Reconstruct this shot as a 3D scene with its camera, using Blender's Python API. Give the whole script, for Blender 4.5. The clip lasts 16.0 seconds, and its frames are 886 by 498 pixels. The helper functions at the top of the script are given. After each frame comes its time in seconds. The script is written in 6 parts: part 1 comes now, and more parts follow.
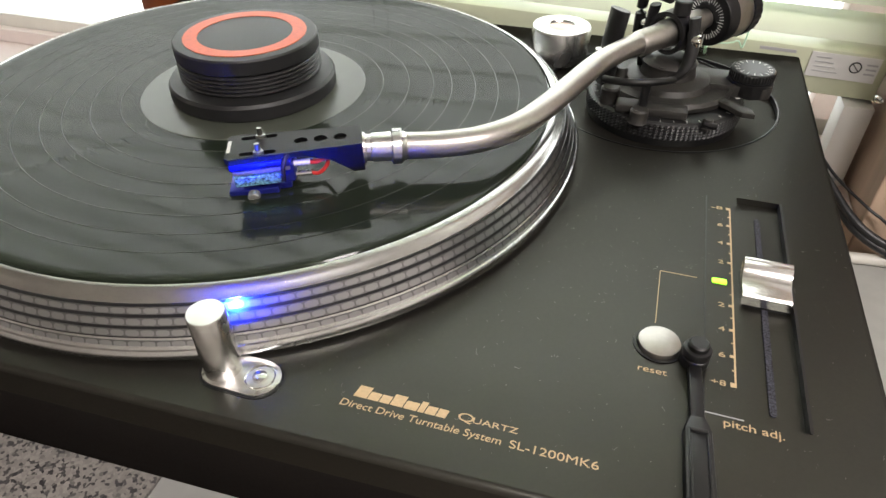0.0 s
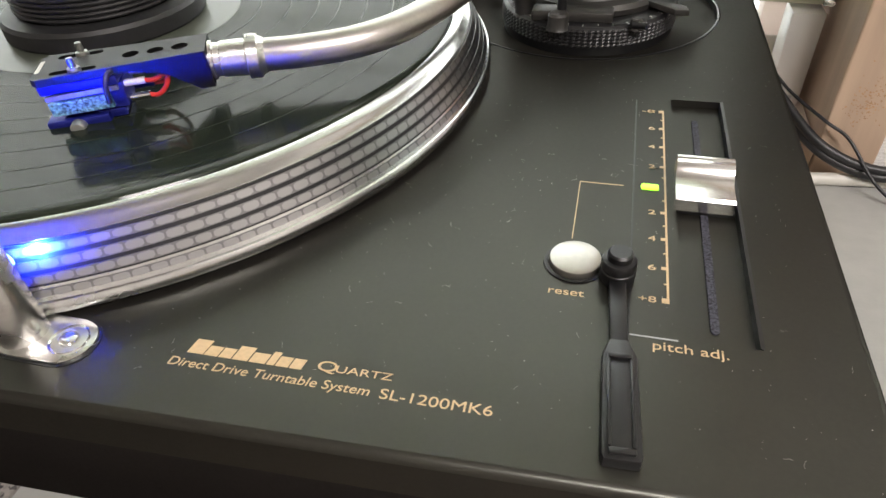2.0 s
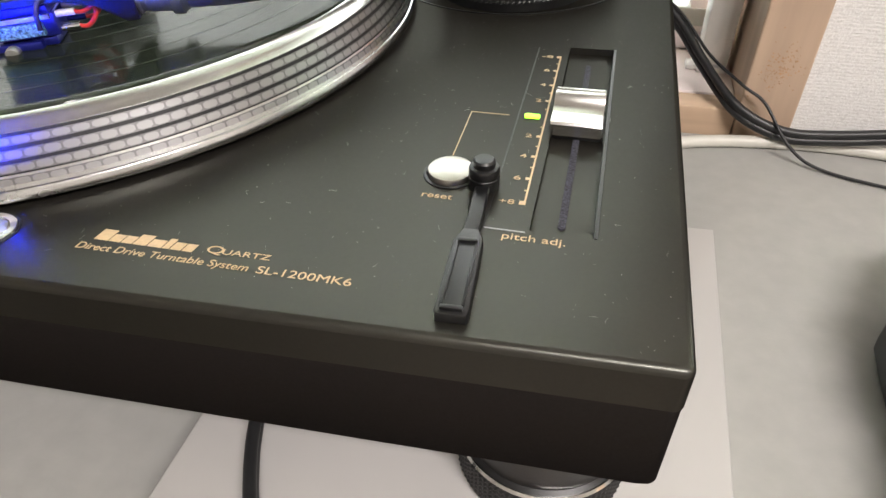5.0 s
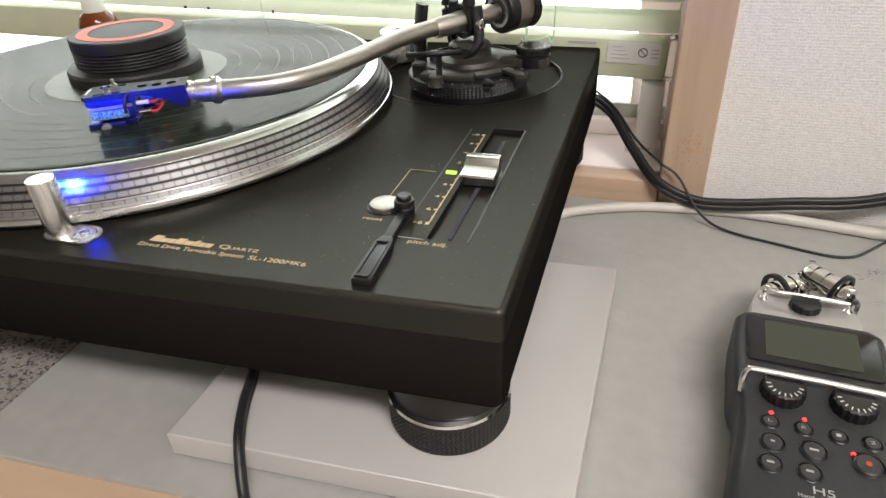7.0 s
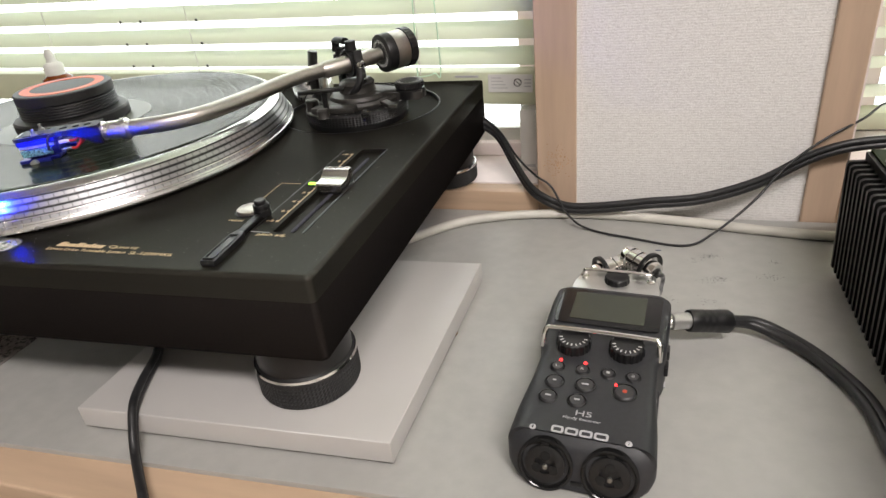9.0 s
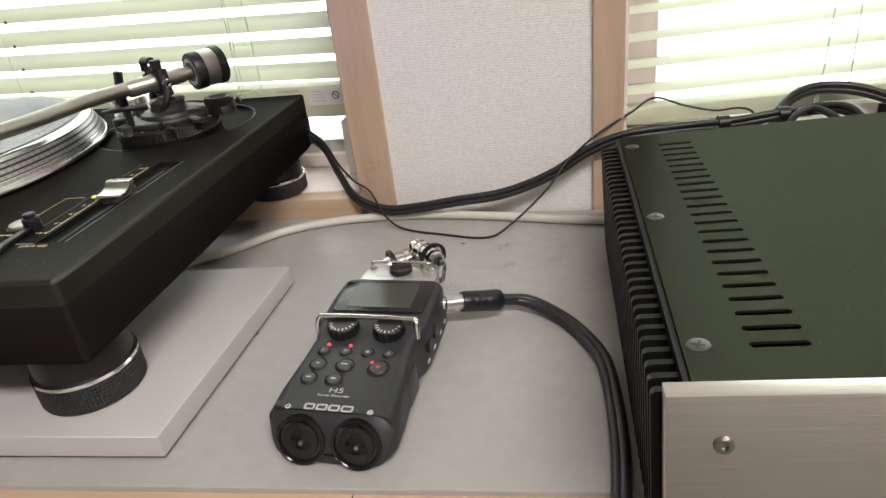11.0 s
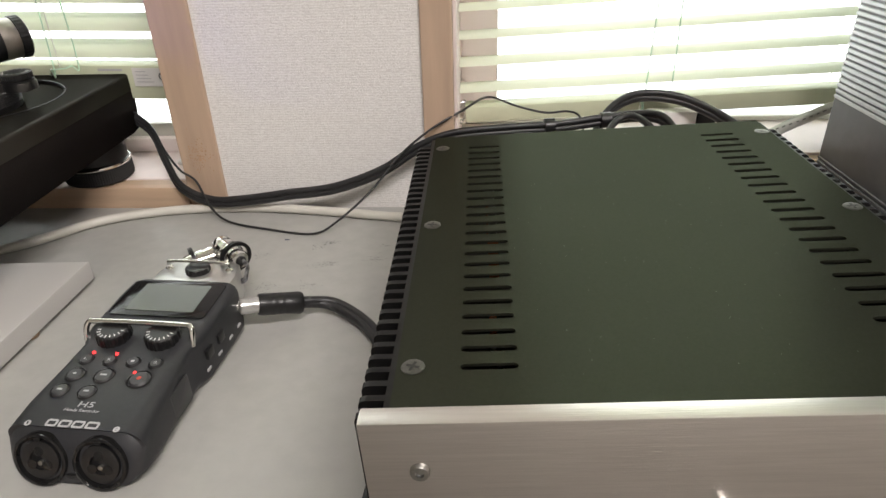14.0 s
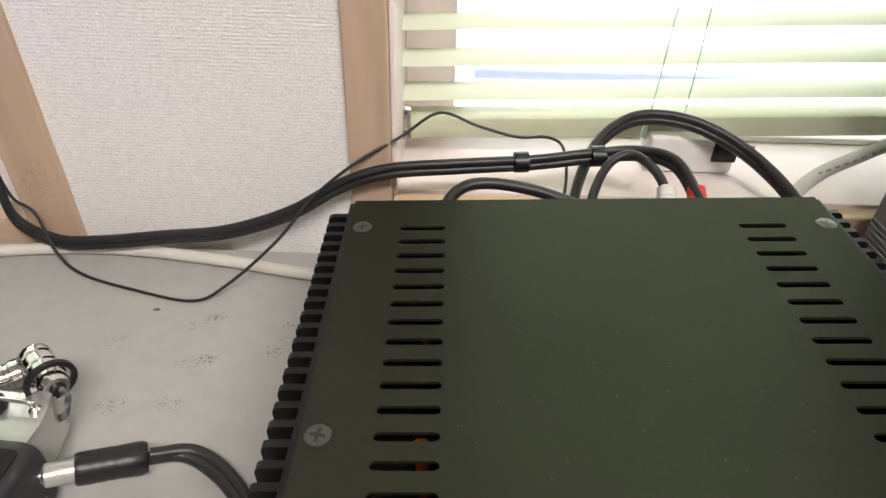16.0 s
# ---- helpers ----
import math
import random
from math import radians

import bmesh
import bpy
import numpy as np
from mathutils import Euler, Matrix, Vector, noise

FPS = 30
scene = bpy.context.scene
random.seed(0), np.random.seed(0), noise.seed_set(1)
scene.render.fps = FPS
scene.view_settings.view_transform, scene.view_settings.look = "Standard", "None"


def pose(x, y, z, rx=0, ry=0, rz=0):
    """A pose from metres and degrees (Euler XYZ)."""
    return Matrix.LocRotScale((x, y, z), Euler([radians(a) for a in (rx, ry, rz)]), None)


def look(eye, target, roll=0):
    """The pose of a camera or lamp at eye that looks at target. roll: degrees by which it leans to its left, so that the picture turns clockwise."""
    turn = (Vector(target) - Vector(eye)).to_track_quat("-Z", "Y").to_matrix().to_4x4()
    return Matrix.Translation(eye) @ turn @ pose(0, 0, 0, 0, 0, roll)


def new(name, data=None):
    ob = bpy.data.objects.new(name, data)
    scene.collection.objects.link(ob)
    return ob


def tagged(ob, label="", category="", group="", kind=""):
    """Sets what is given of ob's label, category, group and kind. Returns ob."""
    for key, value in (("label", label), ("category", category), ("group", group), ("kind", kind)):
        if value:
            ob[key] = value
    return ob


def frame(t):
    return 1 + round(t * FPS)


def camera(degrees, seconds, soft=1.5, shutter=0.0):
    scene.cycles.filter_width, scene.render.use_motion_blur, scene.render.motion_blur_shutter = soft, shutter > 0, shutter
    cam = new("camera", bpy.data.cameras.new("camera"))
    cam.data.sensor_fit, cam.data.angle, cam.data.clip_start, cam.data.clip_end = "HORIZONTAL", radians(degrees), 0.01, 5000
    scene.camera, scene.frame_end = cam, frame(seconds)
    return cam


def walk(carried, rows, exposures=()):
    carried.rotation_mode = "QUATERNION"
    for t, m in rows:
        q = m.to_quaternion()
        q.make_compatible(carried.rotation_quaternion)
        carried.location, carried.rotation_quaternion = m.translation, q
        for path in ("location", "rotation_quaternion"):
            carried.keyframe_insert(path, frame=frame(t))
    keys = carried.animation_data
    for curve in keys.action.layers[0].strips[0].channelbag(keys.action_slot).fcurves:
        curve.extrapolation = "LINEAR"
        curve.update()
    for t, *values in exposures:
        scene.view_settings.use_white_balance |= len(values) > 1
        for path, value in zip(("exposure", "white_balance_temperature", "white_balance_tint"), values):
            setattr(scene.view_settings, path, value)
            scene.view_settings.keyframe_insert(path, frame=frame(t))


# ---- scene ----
cam = camera(69.12, 16.0)
PATH = [
    (0, (-0.0937, -0.1019, 0.2724), (-0.5799, 1.368, -0.9936), -0.53),
    (0.5, (-0.0854, -0.0956, 0.2612), (-0.5488, 1.3649, -1.0242), -1.38),
    (1, (-0.0789, -0.0927, 0.2497), (-0.531, 1.3783, -1.0277), -2.39),
    (1.5, (-0.0732, -0.0832, 0.2376), (-0.5126, 1.3882, -1.0437), -3.06),
    (2, (-0.0689, -0.074, 0.2266), (-0.4899, 1.392, -1.0671), -3.48),
    (2.5, (-0.0669, -0.0692, 0.2171), (-0.4696, 1.3857, -1.0949), -3.49),
    (3, (-0.064, -0.0644, 0.2114), (-0.4522, 1.3783, -1.1182), -3.46),
    (3.5, (-0.0584, -0.066, 0.2085), (-0.4366, 1.3676, -1.1338), -3.32),
    (4, (-0.0496, -0.071, 0.2103), (-0.4237, 1.3541, -1.1421), -2.93),
    (4.2, (-0.0459, -0.0749, 0.2114), (-0.4179, 1.3528, -1.1388), -2.68),
    (6.3, (0.01, -0.1563, 0.2424), (-0.493, 1.4121, -0.892), -2.19),
    (6.5, (0.018, -0.1652, 0.2463), (-0.5038, 1.4178, -0.8592), -2.43),
    (7, (0.0401, -0.1784, 0.2483), (-0.5069, 1.4196, -0.8228), -3.15),
    (7.5, (0.0651, -0.1932, 0.2498), (-0.4985, 1.4264, -0.7795), -3.53),
    (8, (0.0916, -0.2064, 0.2498), (-0.4868, 1.4256, -0.7512), -4.52),
    (8.5, (0.1144, -0.2131, 0.2498), (-0.4712, 1.4321, -0.7251), -5.36),
    (9, (0.1465, -0.2228, 0.2512), (-0.4415, 1.4371, -0.6968), -6.37),
    (9.5, (0.1758, -0.2247, 0.2487), (-0.361, 1.4622, -0.6819), -6.74),
    (10, (0.2013, -0.226, 0.2443), (-0.2747, 1.489, -0.6679), -7.25),
    (12.3, (0.2773, -0.2366, 0.2323), (0.0224, 1.5187, -0.692), -5.82),
    (12.5, (0.2811, -0.2359, 0.2309), (0.0439, 1.5135, -0.7089), -5.81),
    (13, (0.2936, -0.2344, 0.2296), (0.0849, 1.5081, -0.7296), -4.98),
    (13.5, (0.3063, -0.2264, 0.2343), (0.143, 1.5151, -0.7355), -3.52),
    (14, (0.3132, -0.2076, 0.2389), (0.1917, 1.5336, -0.7377), -1.89),
    (14.5, (0.3128, -0.1789, 0.2459), (0.2119, 1.5448, -0.7635), -0.67),
    (15, (0.3181, -0.1312, 0.2477), (0.2415, 1.5571, -0.8217), 0.98),
    (15.5, (0.3221, -0.0821, 0.2478), (0.2779, 1.5607, -0.892), 1.55),
    (16, (0.3252, -0.0403, 0.2529), (0.3133, 1.5673, -0.9368), 1.71),
]
walk(cam, [(t, look(eye, target, roll)) for t, eye, target, roll in PATH],
     exposures=[(0.0, 0.0), (1.0, 0.02), (2.5, 0.18), (4.0, 0.38), (5.2, 0.2), (6.5, 0.0), (8.5, -0.08), (10.0, -0.15), (12.5, -0.18), (14.0, -0.18), (14.7, -0.08), (15.3, 0.04), (16.0, 0.0)])

# ---- world and light ----
world = bpy.data.worlds.new("daylight")
scene.world = world
world.use_nodes = True
wn = world.node_tree.nodes
sky = wn.new("ShaderNodeTexSky")
sky.sky_type, sky.sun_disc = "NISHITA", False
sky.sun_elevation, sky.sun_rotation = radians(48), radians(20)
world.node_tree.links.new(sky.outputs[0], wn["Background"].inputs[0])
wn["Background"].inputs[1].default_value = 0.12


def lamp(name, kind, energy, color, m, size=0.1, size_y=None, spot=60):
    data = bpy.data.lights.new(name, kind)
    data.energy, data.color = energy, color
    if kind == "AREA":
        data.size = size
        if size_y:
            data.shape, data.size_y = "RECTANGLE", size_y
    elif kind == "SPOT":
        data.spot_size, data.spot_blend, data.shadow_soft_size = radians(spot), 0.6, size
    elif kind == "SUN":
        data.angle = size
    else:
        data.shadow_soft_size = size
    ob = new(name, data)
    ob.matrix_world = m
    return ob


lamp("sun", "SUN", 2.0, (1.0, 0.95, 0.86), look((0.8, 3.0, 3.4), (0, 0, 0)), radians(0.6))
# daylight that comes in between the slats, one lamp in each window opening
lamp("window_daylight", "AREA", 0.35, (0.97, 1.0, 0.93), look((-0.6, 0.335, 0.52), (-0.6, -1.5, 0.2)), 1.2, 0.85)
lamp("window_daylight", "AREA", 0.9, (0.97, 1.0, 0.93), look((0.86, 0.335, 0.52), (0.86, -1.5, 0.2)), 1.0, 0.85)
# the room's ceiling fixture
lamp("ceiling_fixture_light", "AREA", 56.0, (1.0, 0.93, 0.90), look((0.85, -1.0, 1.62), (0.85, -1.0, 0)), 1.2, 0.35)

# the raised stylus lamp of the turntable
lamp("stylus_lamp_light", "SPOT", 2.2, (0.003, 0.02, 1.0), look((-0.2062, 0.0185, 0.1255), (-0.229, 0.075, 0.1225)), 0.0016, spot=165)

# ---- materials ----


def material(name, color, rough=0.5, metal=0.0, grain=0.0, grain_scale=200.0, stain=0.0, stain_scale=12.0, bump=0.0, bump_scale=400.0,
             stretch=(1, 1, 1), coat=0.0, second=None, emit=None, strength=0.0, spec=0.5, rough_var=0.0):
    m = bpy.data.materials.new(name)
    m.use_nodes = True
    nt = m.node_tree
    n, l = nt.nodes, nt.links
    b = n["Principled BSDF"]
    b.inputs["Roughness"].default_value, b.inputs["Metallic"].default_value = rough, metal
    b.inputs["Coat Weight"].default_value = coat
    b.inputs["Coat Roughness"].default_value = 0.12
    b.inputs["Specular IOR Level"].default_value = spec
    b.inputs["Base Color"].default_value = (*color, 1)
    if emit:
        b.inputs["Emission Color"].default_value = (*emit, 1)
        b.inputs["Emission Strength"].default_value = strength
    co = n.new("ShaderNodeTexCoord")
    mp = n.new("ShaderNodeMapping")
    mp.inputs["Scale"].default_value = stretch
    l.new(co.outputs["Object"], mp.inputs[0])

    def noise_tex(scale, detail=4.0):
        t = n.new("ShaderNodeTexNoise")
        t.inputs["Scale"].default_value, t.inputs["Detail"].default_value = scale, detail
        l.new(mp.outputs[0], t.inputs["Vector"])
        return t.outputs["Fac"]

    def mix(fac, a, c):
        x = n.new("ShaderNodeMix")
        x.data_type = "RGBA"
        l.new(fac, x.inputs["Factor"])
        for k, val in (("A", a), ("B", c)):
            s = [i for i in x.inputs if i.name == k and i.type == "RGBA"][0]
            if isinstance(val, tuple):
                s.default_value = (*val, 1)
            else:
                l.new(val, s)
        return [o for o in x.outputs if o.type == "RGBA"][0]

    def ramp(sock, lo, hi):
        r = n.new("ShaderNodeMapRange")
        r.inputs["From Min"].default_value, r.inputs["From Max"].default_value = lo, hi
        l.new(sock, r.inputs["Value"])
        return r.outputs[0]

    col = None
    if grain:
        lo = tuple(max(0, c * (1 - grain)) for c in color)
        hi = second or tuple(min(1, c * (1 + grain)) for c in color)
        col = mix(ramp(noise_tex(grain_scale), 0.3, 0.7), lo, hi)
    if stain:
        dark = tuple(c * (1 - stain) for c in color)
        col = mix(ramp(noise_tex(stain_scale, 6.0), 0.52, 0.75), col or color, dark)
    if col:
        l.new(col, b.inputs["Base Color"])
    if rough_var:
        r = n.new("ShaderNodeMapRange")
        r.inputs["From Min"].default_value, r.inputs["From Max"].default_value = 0.3, 0.7
        r.inputs["To Min"].default_value, r.inputs["To Max"].default_value = max(0, rough - rough_var), rough + rough_var
        l.new(noise_tex(stain_scale * 2.3, 5.0), r.inputs["Value"])
        l.new(r.outputs[0], b.inputs["Roughness"])
    if bump:
        bp = n.new("ShaderNodeBump")
        bp.inputs["Strength"].default_value, bp.inputs["Distance"].default_value = bump, 0.0006
        l.new(noise_tex(bump_scale, 3.0), bp.inputs["Height"])
        l.new(bp.outputs[0], b.inputs["Normal"])
    return m


M_BLACK = material("black_plastic", (0.008, 0.008, 0.0085), 0.38, 0, 0.2, 300, bump=0.05, bump_scale=900)
M_SHELL = material("black_anodised_headshell", (0.004, 0.004, 0.0045), 0.45, 0, 0.2, 300, bump=0.05, bump_scale=900, spec=0.22)
M_BLACKSOFT = material("black_satin", (0.012, 0.012, 0.0125), 0.5, 0, 0.2, 500, bump=0.08, bump_scale=1500)
M_GREYARM = material("dark_grey_die_cast", (0.035, 0.033, 0.030), 0.45, 0.3, 0.15, 400, bump=0.1, bump_scale=1500)
M_SILVER = material("brushed_silver", (0.72, 0.71, 0.69), 0.26, 1.0, 0.06, 700, bump=0.04, bump_scale=1800, rough_var=0.06)
M_CHROME = material("polished_chrome", (0.8, 0.79, 0.77), 0.1, 1.0, 0.03, 300)
M_PLATTER = material("machined_aluminium", (0.62, 0.62, 0.615), 0.24, 1.0, 0.05, 300, rough_var=0.05)
M_ARM = material("satin_titanium_tube", (0.5, 0.475, 0.44), 0.37, 1.0, 0.05, 500)
M_BAND = material("dark_strobe_band", (0.012, 0.012, 0.013), 0.38, 0.1, 0.1, 300)
M_DOT = material("silver_strobe_dot", (0.42, 0.42, 0.43), 0.30, 1.0)
M_RIDGE = material("grey_strobe_ridge", (0.25, 0.25, 0.255), 0.34, 1.0, 0.1, 300)
M_GOLD = material("pale_gold_print", (0.62, 0.45, 0.26), 0.5, 0.0, 0.08, 900)
M_GREYPRINT = material("grey_print", (0.45, 0.45, 0.46), 0.5)
M_WHITEPRINT = material("white_print", (0.7, 0.7, 0.68), 0.55)
M_FELT = material("dark_felt_slit", (0.012, 0.012, 0.016), 0.95, 0, 0.8, 1500, second=(0.09, 0.09, 0.12), bump=0.6, bump_scale=2500)
M_GREENLED = material("green_led", (0.3, 0.9, 0.1), 0.4, emit=(0.45, 1.0, 0.03), strength=2.2)
M_REDLED = material("red_led", (0.9, 0.05, 0.05), 0.3, emit=(1.0, 0.03, 0.03), strength=3.0)
M_ORANGE = material("orange_red_ring", (0.62, 0.10, 0.035), 0.45, 0, 0.1, 400)
M_ORING = material("rubber_o_ring", (0.012, 0.012, 0.013), 0.4, 0, 0.2, 400)
M_BLUE = material("blue_anodised_body", (0.018, 0.024, 0.26), 0.3, 0.6, 0.1, 500)
M_BLUEGLIT = material("glitter_blue_paint", (0.05, 0.25, 0.6), 0.3, 0.4, 0.9, 1400, second=(0.35, 0.8, 0.95), bump=0.5, bump_scale=1500)
M_RED = material("red_wire_insulation", (0.6, 0.03, 0.03), 0.4)
M_WHITEWIRE = material("white_wire_insulation", (0.75, 0.74, 0.72), 0.4)
M_LABEL = material("grey_green_record_label", (0.060, 0.066, 0.052), 0.35, 0, 0.1, 60, 0.2, 25)
M_MARBLE = material("white_marble", (0.46, 0.447, 0.433), 0.36, 0, 0.02, 25, 0.03, 8, rough_var=0.06)
M_MAT = material("grey_vinyl_sheet", (0.375, 0.372, 0.352), 0.42, 0, 0.05, 90, 0.09, 7, 0.08, 700, rough_var=0.08)
M_WOOD = material("pale_beech_wood", (0.54, 0.39, 0.27), 0.5, 0, 0.14, 40, 0.1, 5, 0.08, 300, stretch=(0.25, 2.2, 2.2))
M_POST = material("pale_beech_post", (0.50, 0.365, 0.265), 0.5, 0, 0.1, 40, 0.12, 9, 0.06, 300, stretch=(2.5, 2.5, 0.25))
M_SILL = material("pinkish_white_paint", (0.82, 0.72, 0.69), 0.4, 0, 0.03, 50, 0.12, 14)
M_WHITEPLASTIC = material("white_plastic", (0.74, 0.72, 0.68), 0.35, 0, 0.03, 50, 0.06, 15)
M_RAIL = material("pale_green_rail", (0.55, 0.58, 0.42), 0.4, 0, 0.04, 60)
M_FIN = material("black_heatsink", (0.0065, 0.0065, 0.0065), 0.42, 0.0, 0.2, 300, spec=0.22)
M_BRUSHED = material("brushed_aluminium_panel", (0.66, 0.63, 0.60), 0.34, 1.0, 0.05, 900, bump=0.22, bump_scale=2600, stretch=(0.035, 1, 1), rough_var=0.04)
M_SCREW = material("nickel_screw", (0.33, 0.33, 0.31), 0.34, 1.0, 0.1, 500)
M_LIDSCREW = material("dull_dark_screw", (0.11, 0.11, 0.10), 0.36, 0.9, 0.2, 400)
M_CABLE = material("black_cable_jacket", (0.017, 0.017, 0.018), 0.42, 0, 0.2, 200)
M_WHITECABLE = material("off_white_cable", (0.62, 0.60, 0.54), 0.42, 0, 0.04, 60, 0.15, 30)
M_GREYCABLE = material("light_grey_cable", (0.5, 0.5, 0.47), 0.45, 0, 0.04, 60)
M_H5 = material("dark_grey_soft_rubber", (0.022, 0.023, 0.026), 0.48, 0, 0.1, 500, bump=0.06, bump_scale=2500)
M_H5KEY = material("charcoal_key", (0.03, 0.03, 0.032), 0.4)
M_SATIN = material("satin_silver_paint", (0.55, 0.545, 0.53), 0.3, 0.8, 0.04, 600)
M_SCREEN = material("grey_green_lcd", (0.045, 0.050, 0.036), 0.16, 0, 0.05, 30, spec=0.4)
M_GLASSBLK = material("black_display_glass", (0.012, 0.012, 0.012), 0.12, 0, spec=0.3)
M_ROOMWALL = material("off_white_room_wall", (0.7, 0.67, 0.63), 0.8, 0, 0.04, 8, 0.06, 2)
M_FLOOR = material("brown_room_floor", (0.21, 0.195, 0.175), 0.5, 0, 0.2, 6)
M_AMBER = material("amber_bottle", (0.16, 0.04, 0.01), 0.15, 0, 0.1, 40)
M_CANVAS = material("olive_canvas", (0.06, 0.065, 0.04), 0.85, 0, 0.3, 700, bump=0.5, bump_scale=900)
M_TOWER = material("dark_grey_plastic_shell", (0.13, 0.13, 0.14), 0.4, 0.2, 0.08, 80)
M_TOWERLITE = material("silver_grey_ribs", (0.62, 0.63, 0.66), 0.38, 0.5, 0.05, 80)
M_RUST = material("rust_stain", (0.43, 0.25, 0.13), 0.7, 0, 0.3, 200)


def wallpaper():
    m = material("woven_wallpaper", (0.7, 0.68, 0.65), 0.75)
    n, l = m.node_tree.nodes, m.node_tree.links
    b = n["Principled BSDF"]
    co = n.new("ShaderNodeTexCoord")
    facs = []
    for s in ((260, 1, 1500), (820, 1, 900)):
        mp = n.new("ShaderNodeMapping")
        mp.inputs["Scale"].default_value = s
        l.new(co.outputs["Object"], mp.inputs[0])
        t = n.new("ShaderNodeTexNoise")
        t.inputs["Scale"].default_value, t.inputs["Detail"].default_value = 1.0, 2.0
        l.new(mp.outputs[0], t.inputs["Vector"])
        facs.append(t.outputs["Fac"])
    mx = n.new("ShaderNodeMath")
    mx.operation = "MAXIMUM"
    l.new(facs[0], mx.inputs[0]), l.new(facs[1], mx.inputs[1])
    wv = n.new("ShaderNodeTexWave")
    wv.bands_direction = "Z"
    for key, val in (("Scale", 150.0), ("Distortion", 2.2), ("Detail", 3.0), ("Detail Scale", 2.5)):
        wv.inputs[key].default_value = val
    l.new(co.outputs["Object"], wv.inputs["Vector"])
    weave = n.new("ShaderNodeMix")
    weave.inputs[0].default_value = 0.13
    l.new(mx.outputs[0], weave.inputs[2]), l.new(wv.outputs["Fac"], weave.inputs[3])
    mx = weave
    r = n.new("ShaderNodeValToRGB")
    r.color_ramp.elements[0].position, r.color_ramp.elements[0].color = 0.36, (0.69, 0.67, 0.645, 1)
    r.color_ramp.elements[1].position, r.color_ramp.elements[1].color = 0.66, (0.88, 0.865, 0.845, 1)
    l.new(mx.outputs[0], r.inputs[0]), l.new(r.outputs[0], b.inputs["Base Color"])
    bp = n.new("ShaderNodeBump")
    bp.inputs["Strength"].default_value, bp.inputs["Distance"].default_value = 0.7, 0.0012
    l.new(mx.outputs[0], bp.inputs["Height"]), l.new(bp.outputs[0], b.inputs["Normal"])
    return m


def granite():
    m = material("speckled_granite", (0.4, 0.38, 0.36), 0.3)
    n, l = m.node_tree.nodes, m.node_tree.links
    co = n.new("ShaderNodeTexCoord")
    v = n.new("ShaderNodeTexVoronoi")
    v.inputs["Scale"].default_value = 620
    l.new(co.outputs["Object"], v.inputs["Vector"])
    sep = n.new("ShaderNodeSeparateColor")
    l.new(v.outputs["Color"], sep.inputs[0])
    r = n.new("ShaderNodeValToRGB")
    e = r.color_ramp.elements
    e[0].position, e[0].color = 0.0, (0.04, 0.037, 0.04, 1)
    e[1].position, e[1].color = 1.0, (0.30, 0.275, 0.25, 1)
    e.new(0.18).color = (0.08, 0.075, 0.075, 1)
    e.new(0.32).color = (0.22, 0.205, 0.19, 1)
    l.new(sep.outputs[0], r.inputs[0]), l.new(r.outputs[0], n["Principled BSDF"].inputs["Base Color"])
    return m


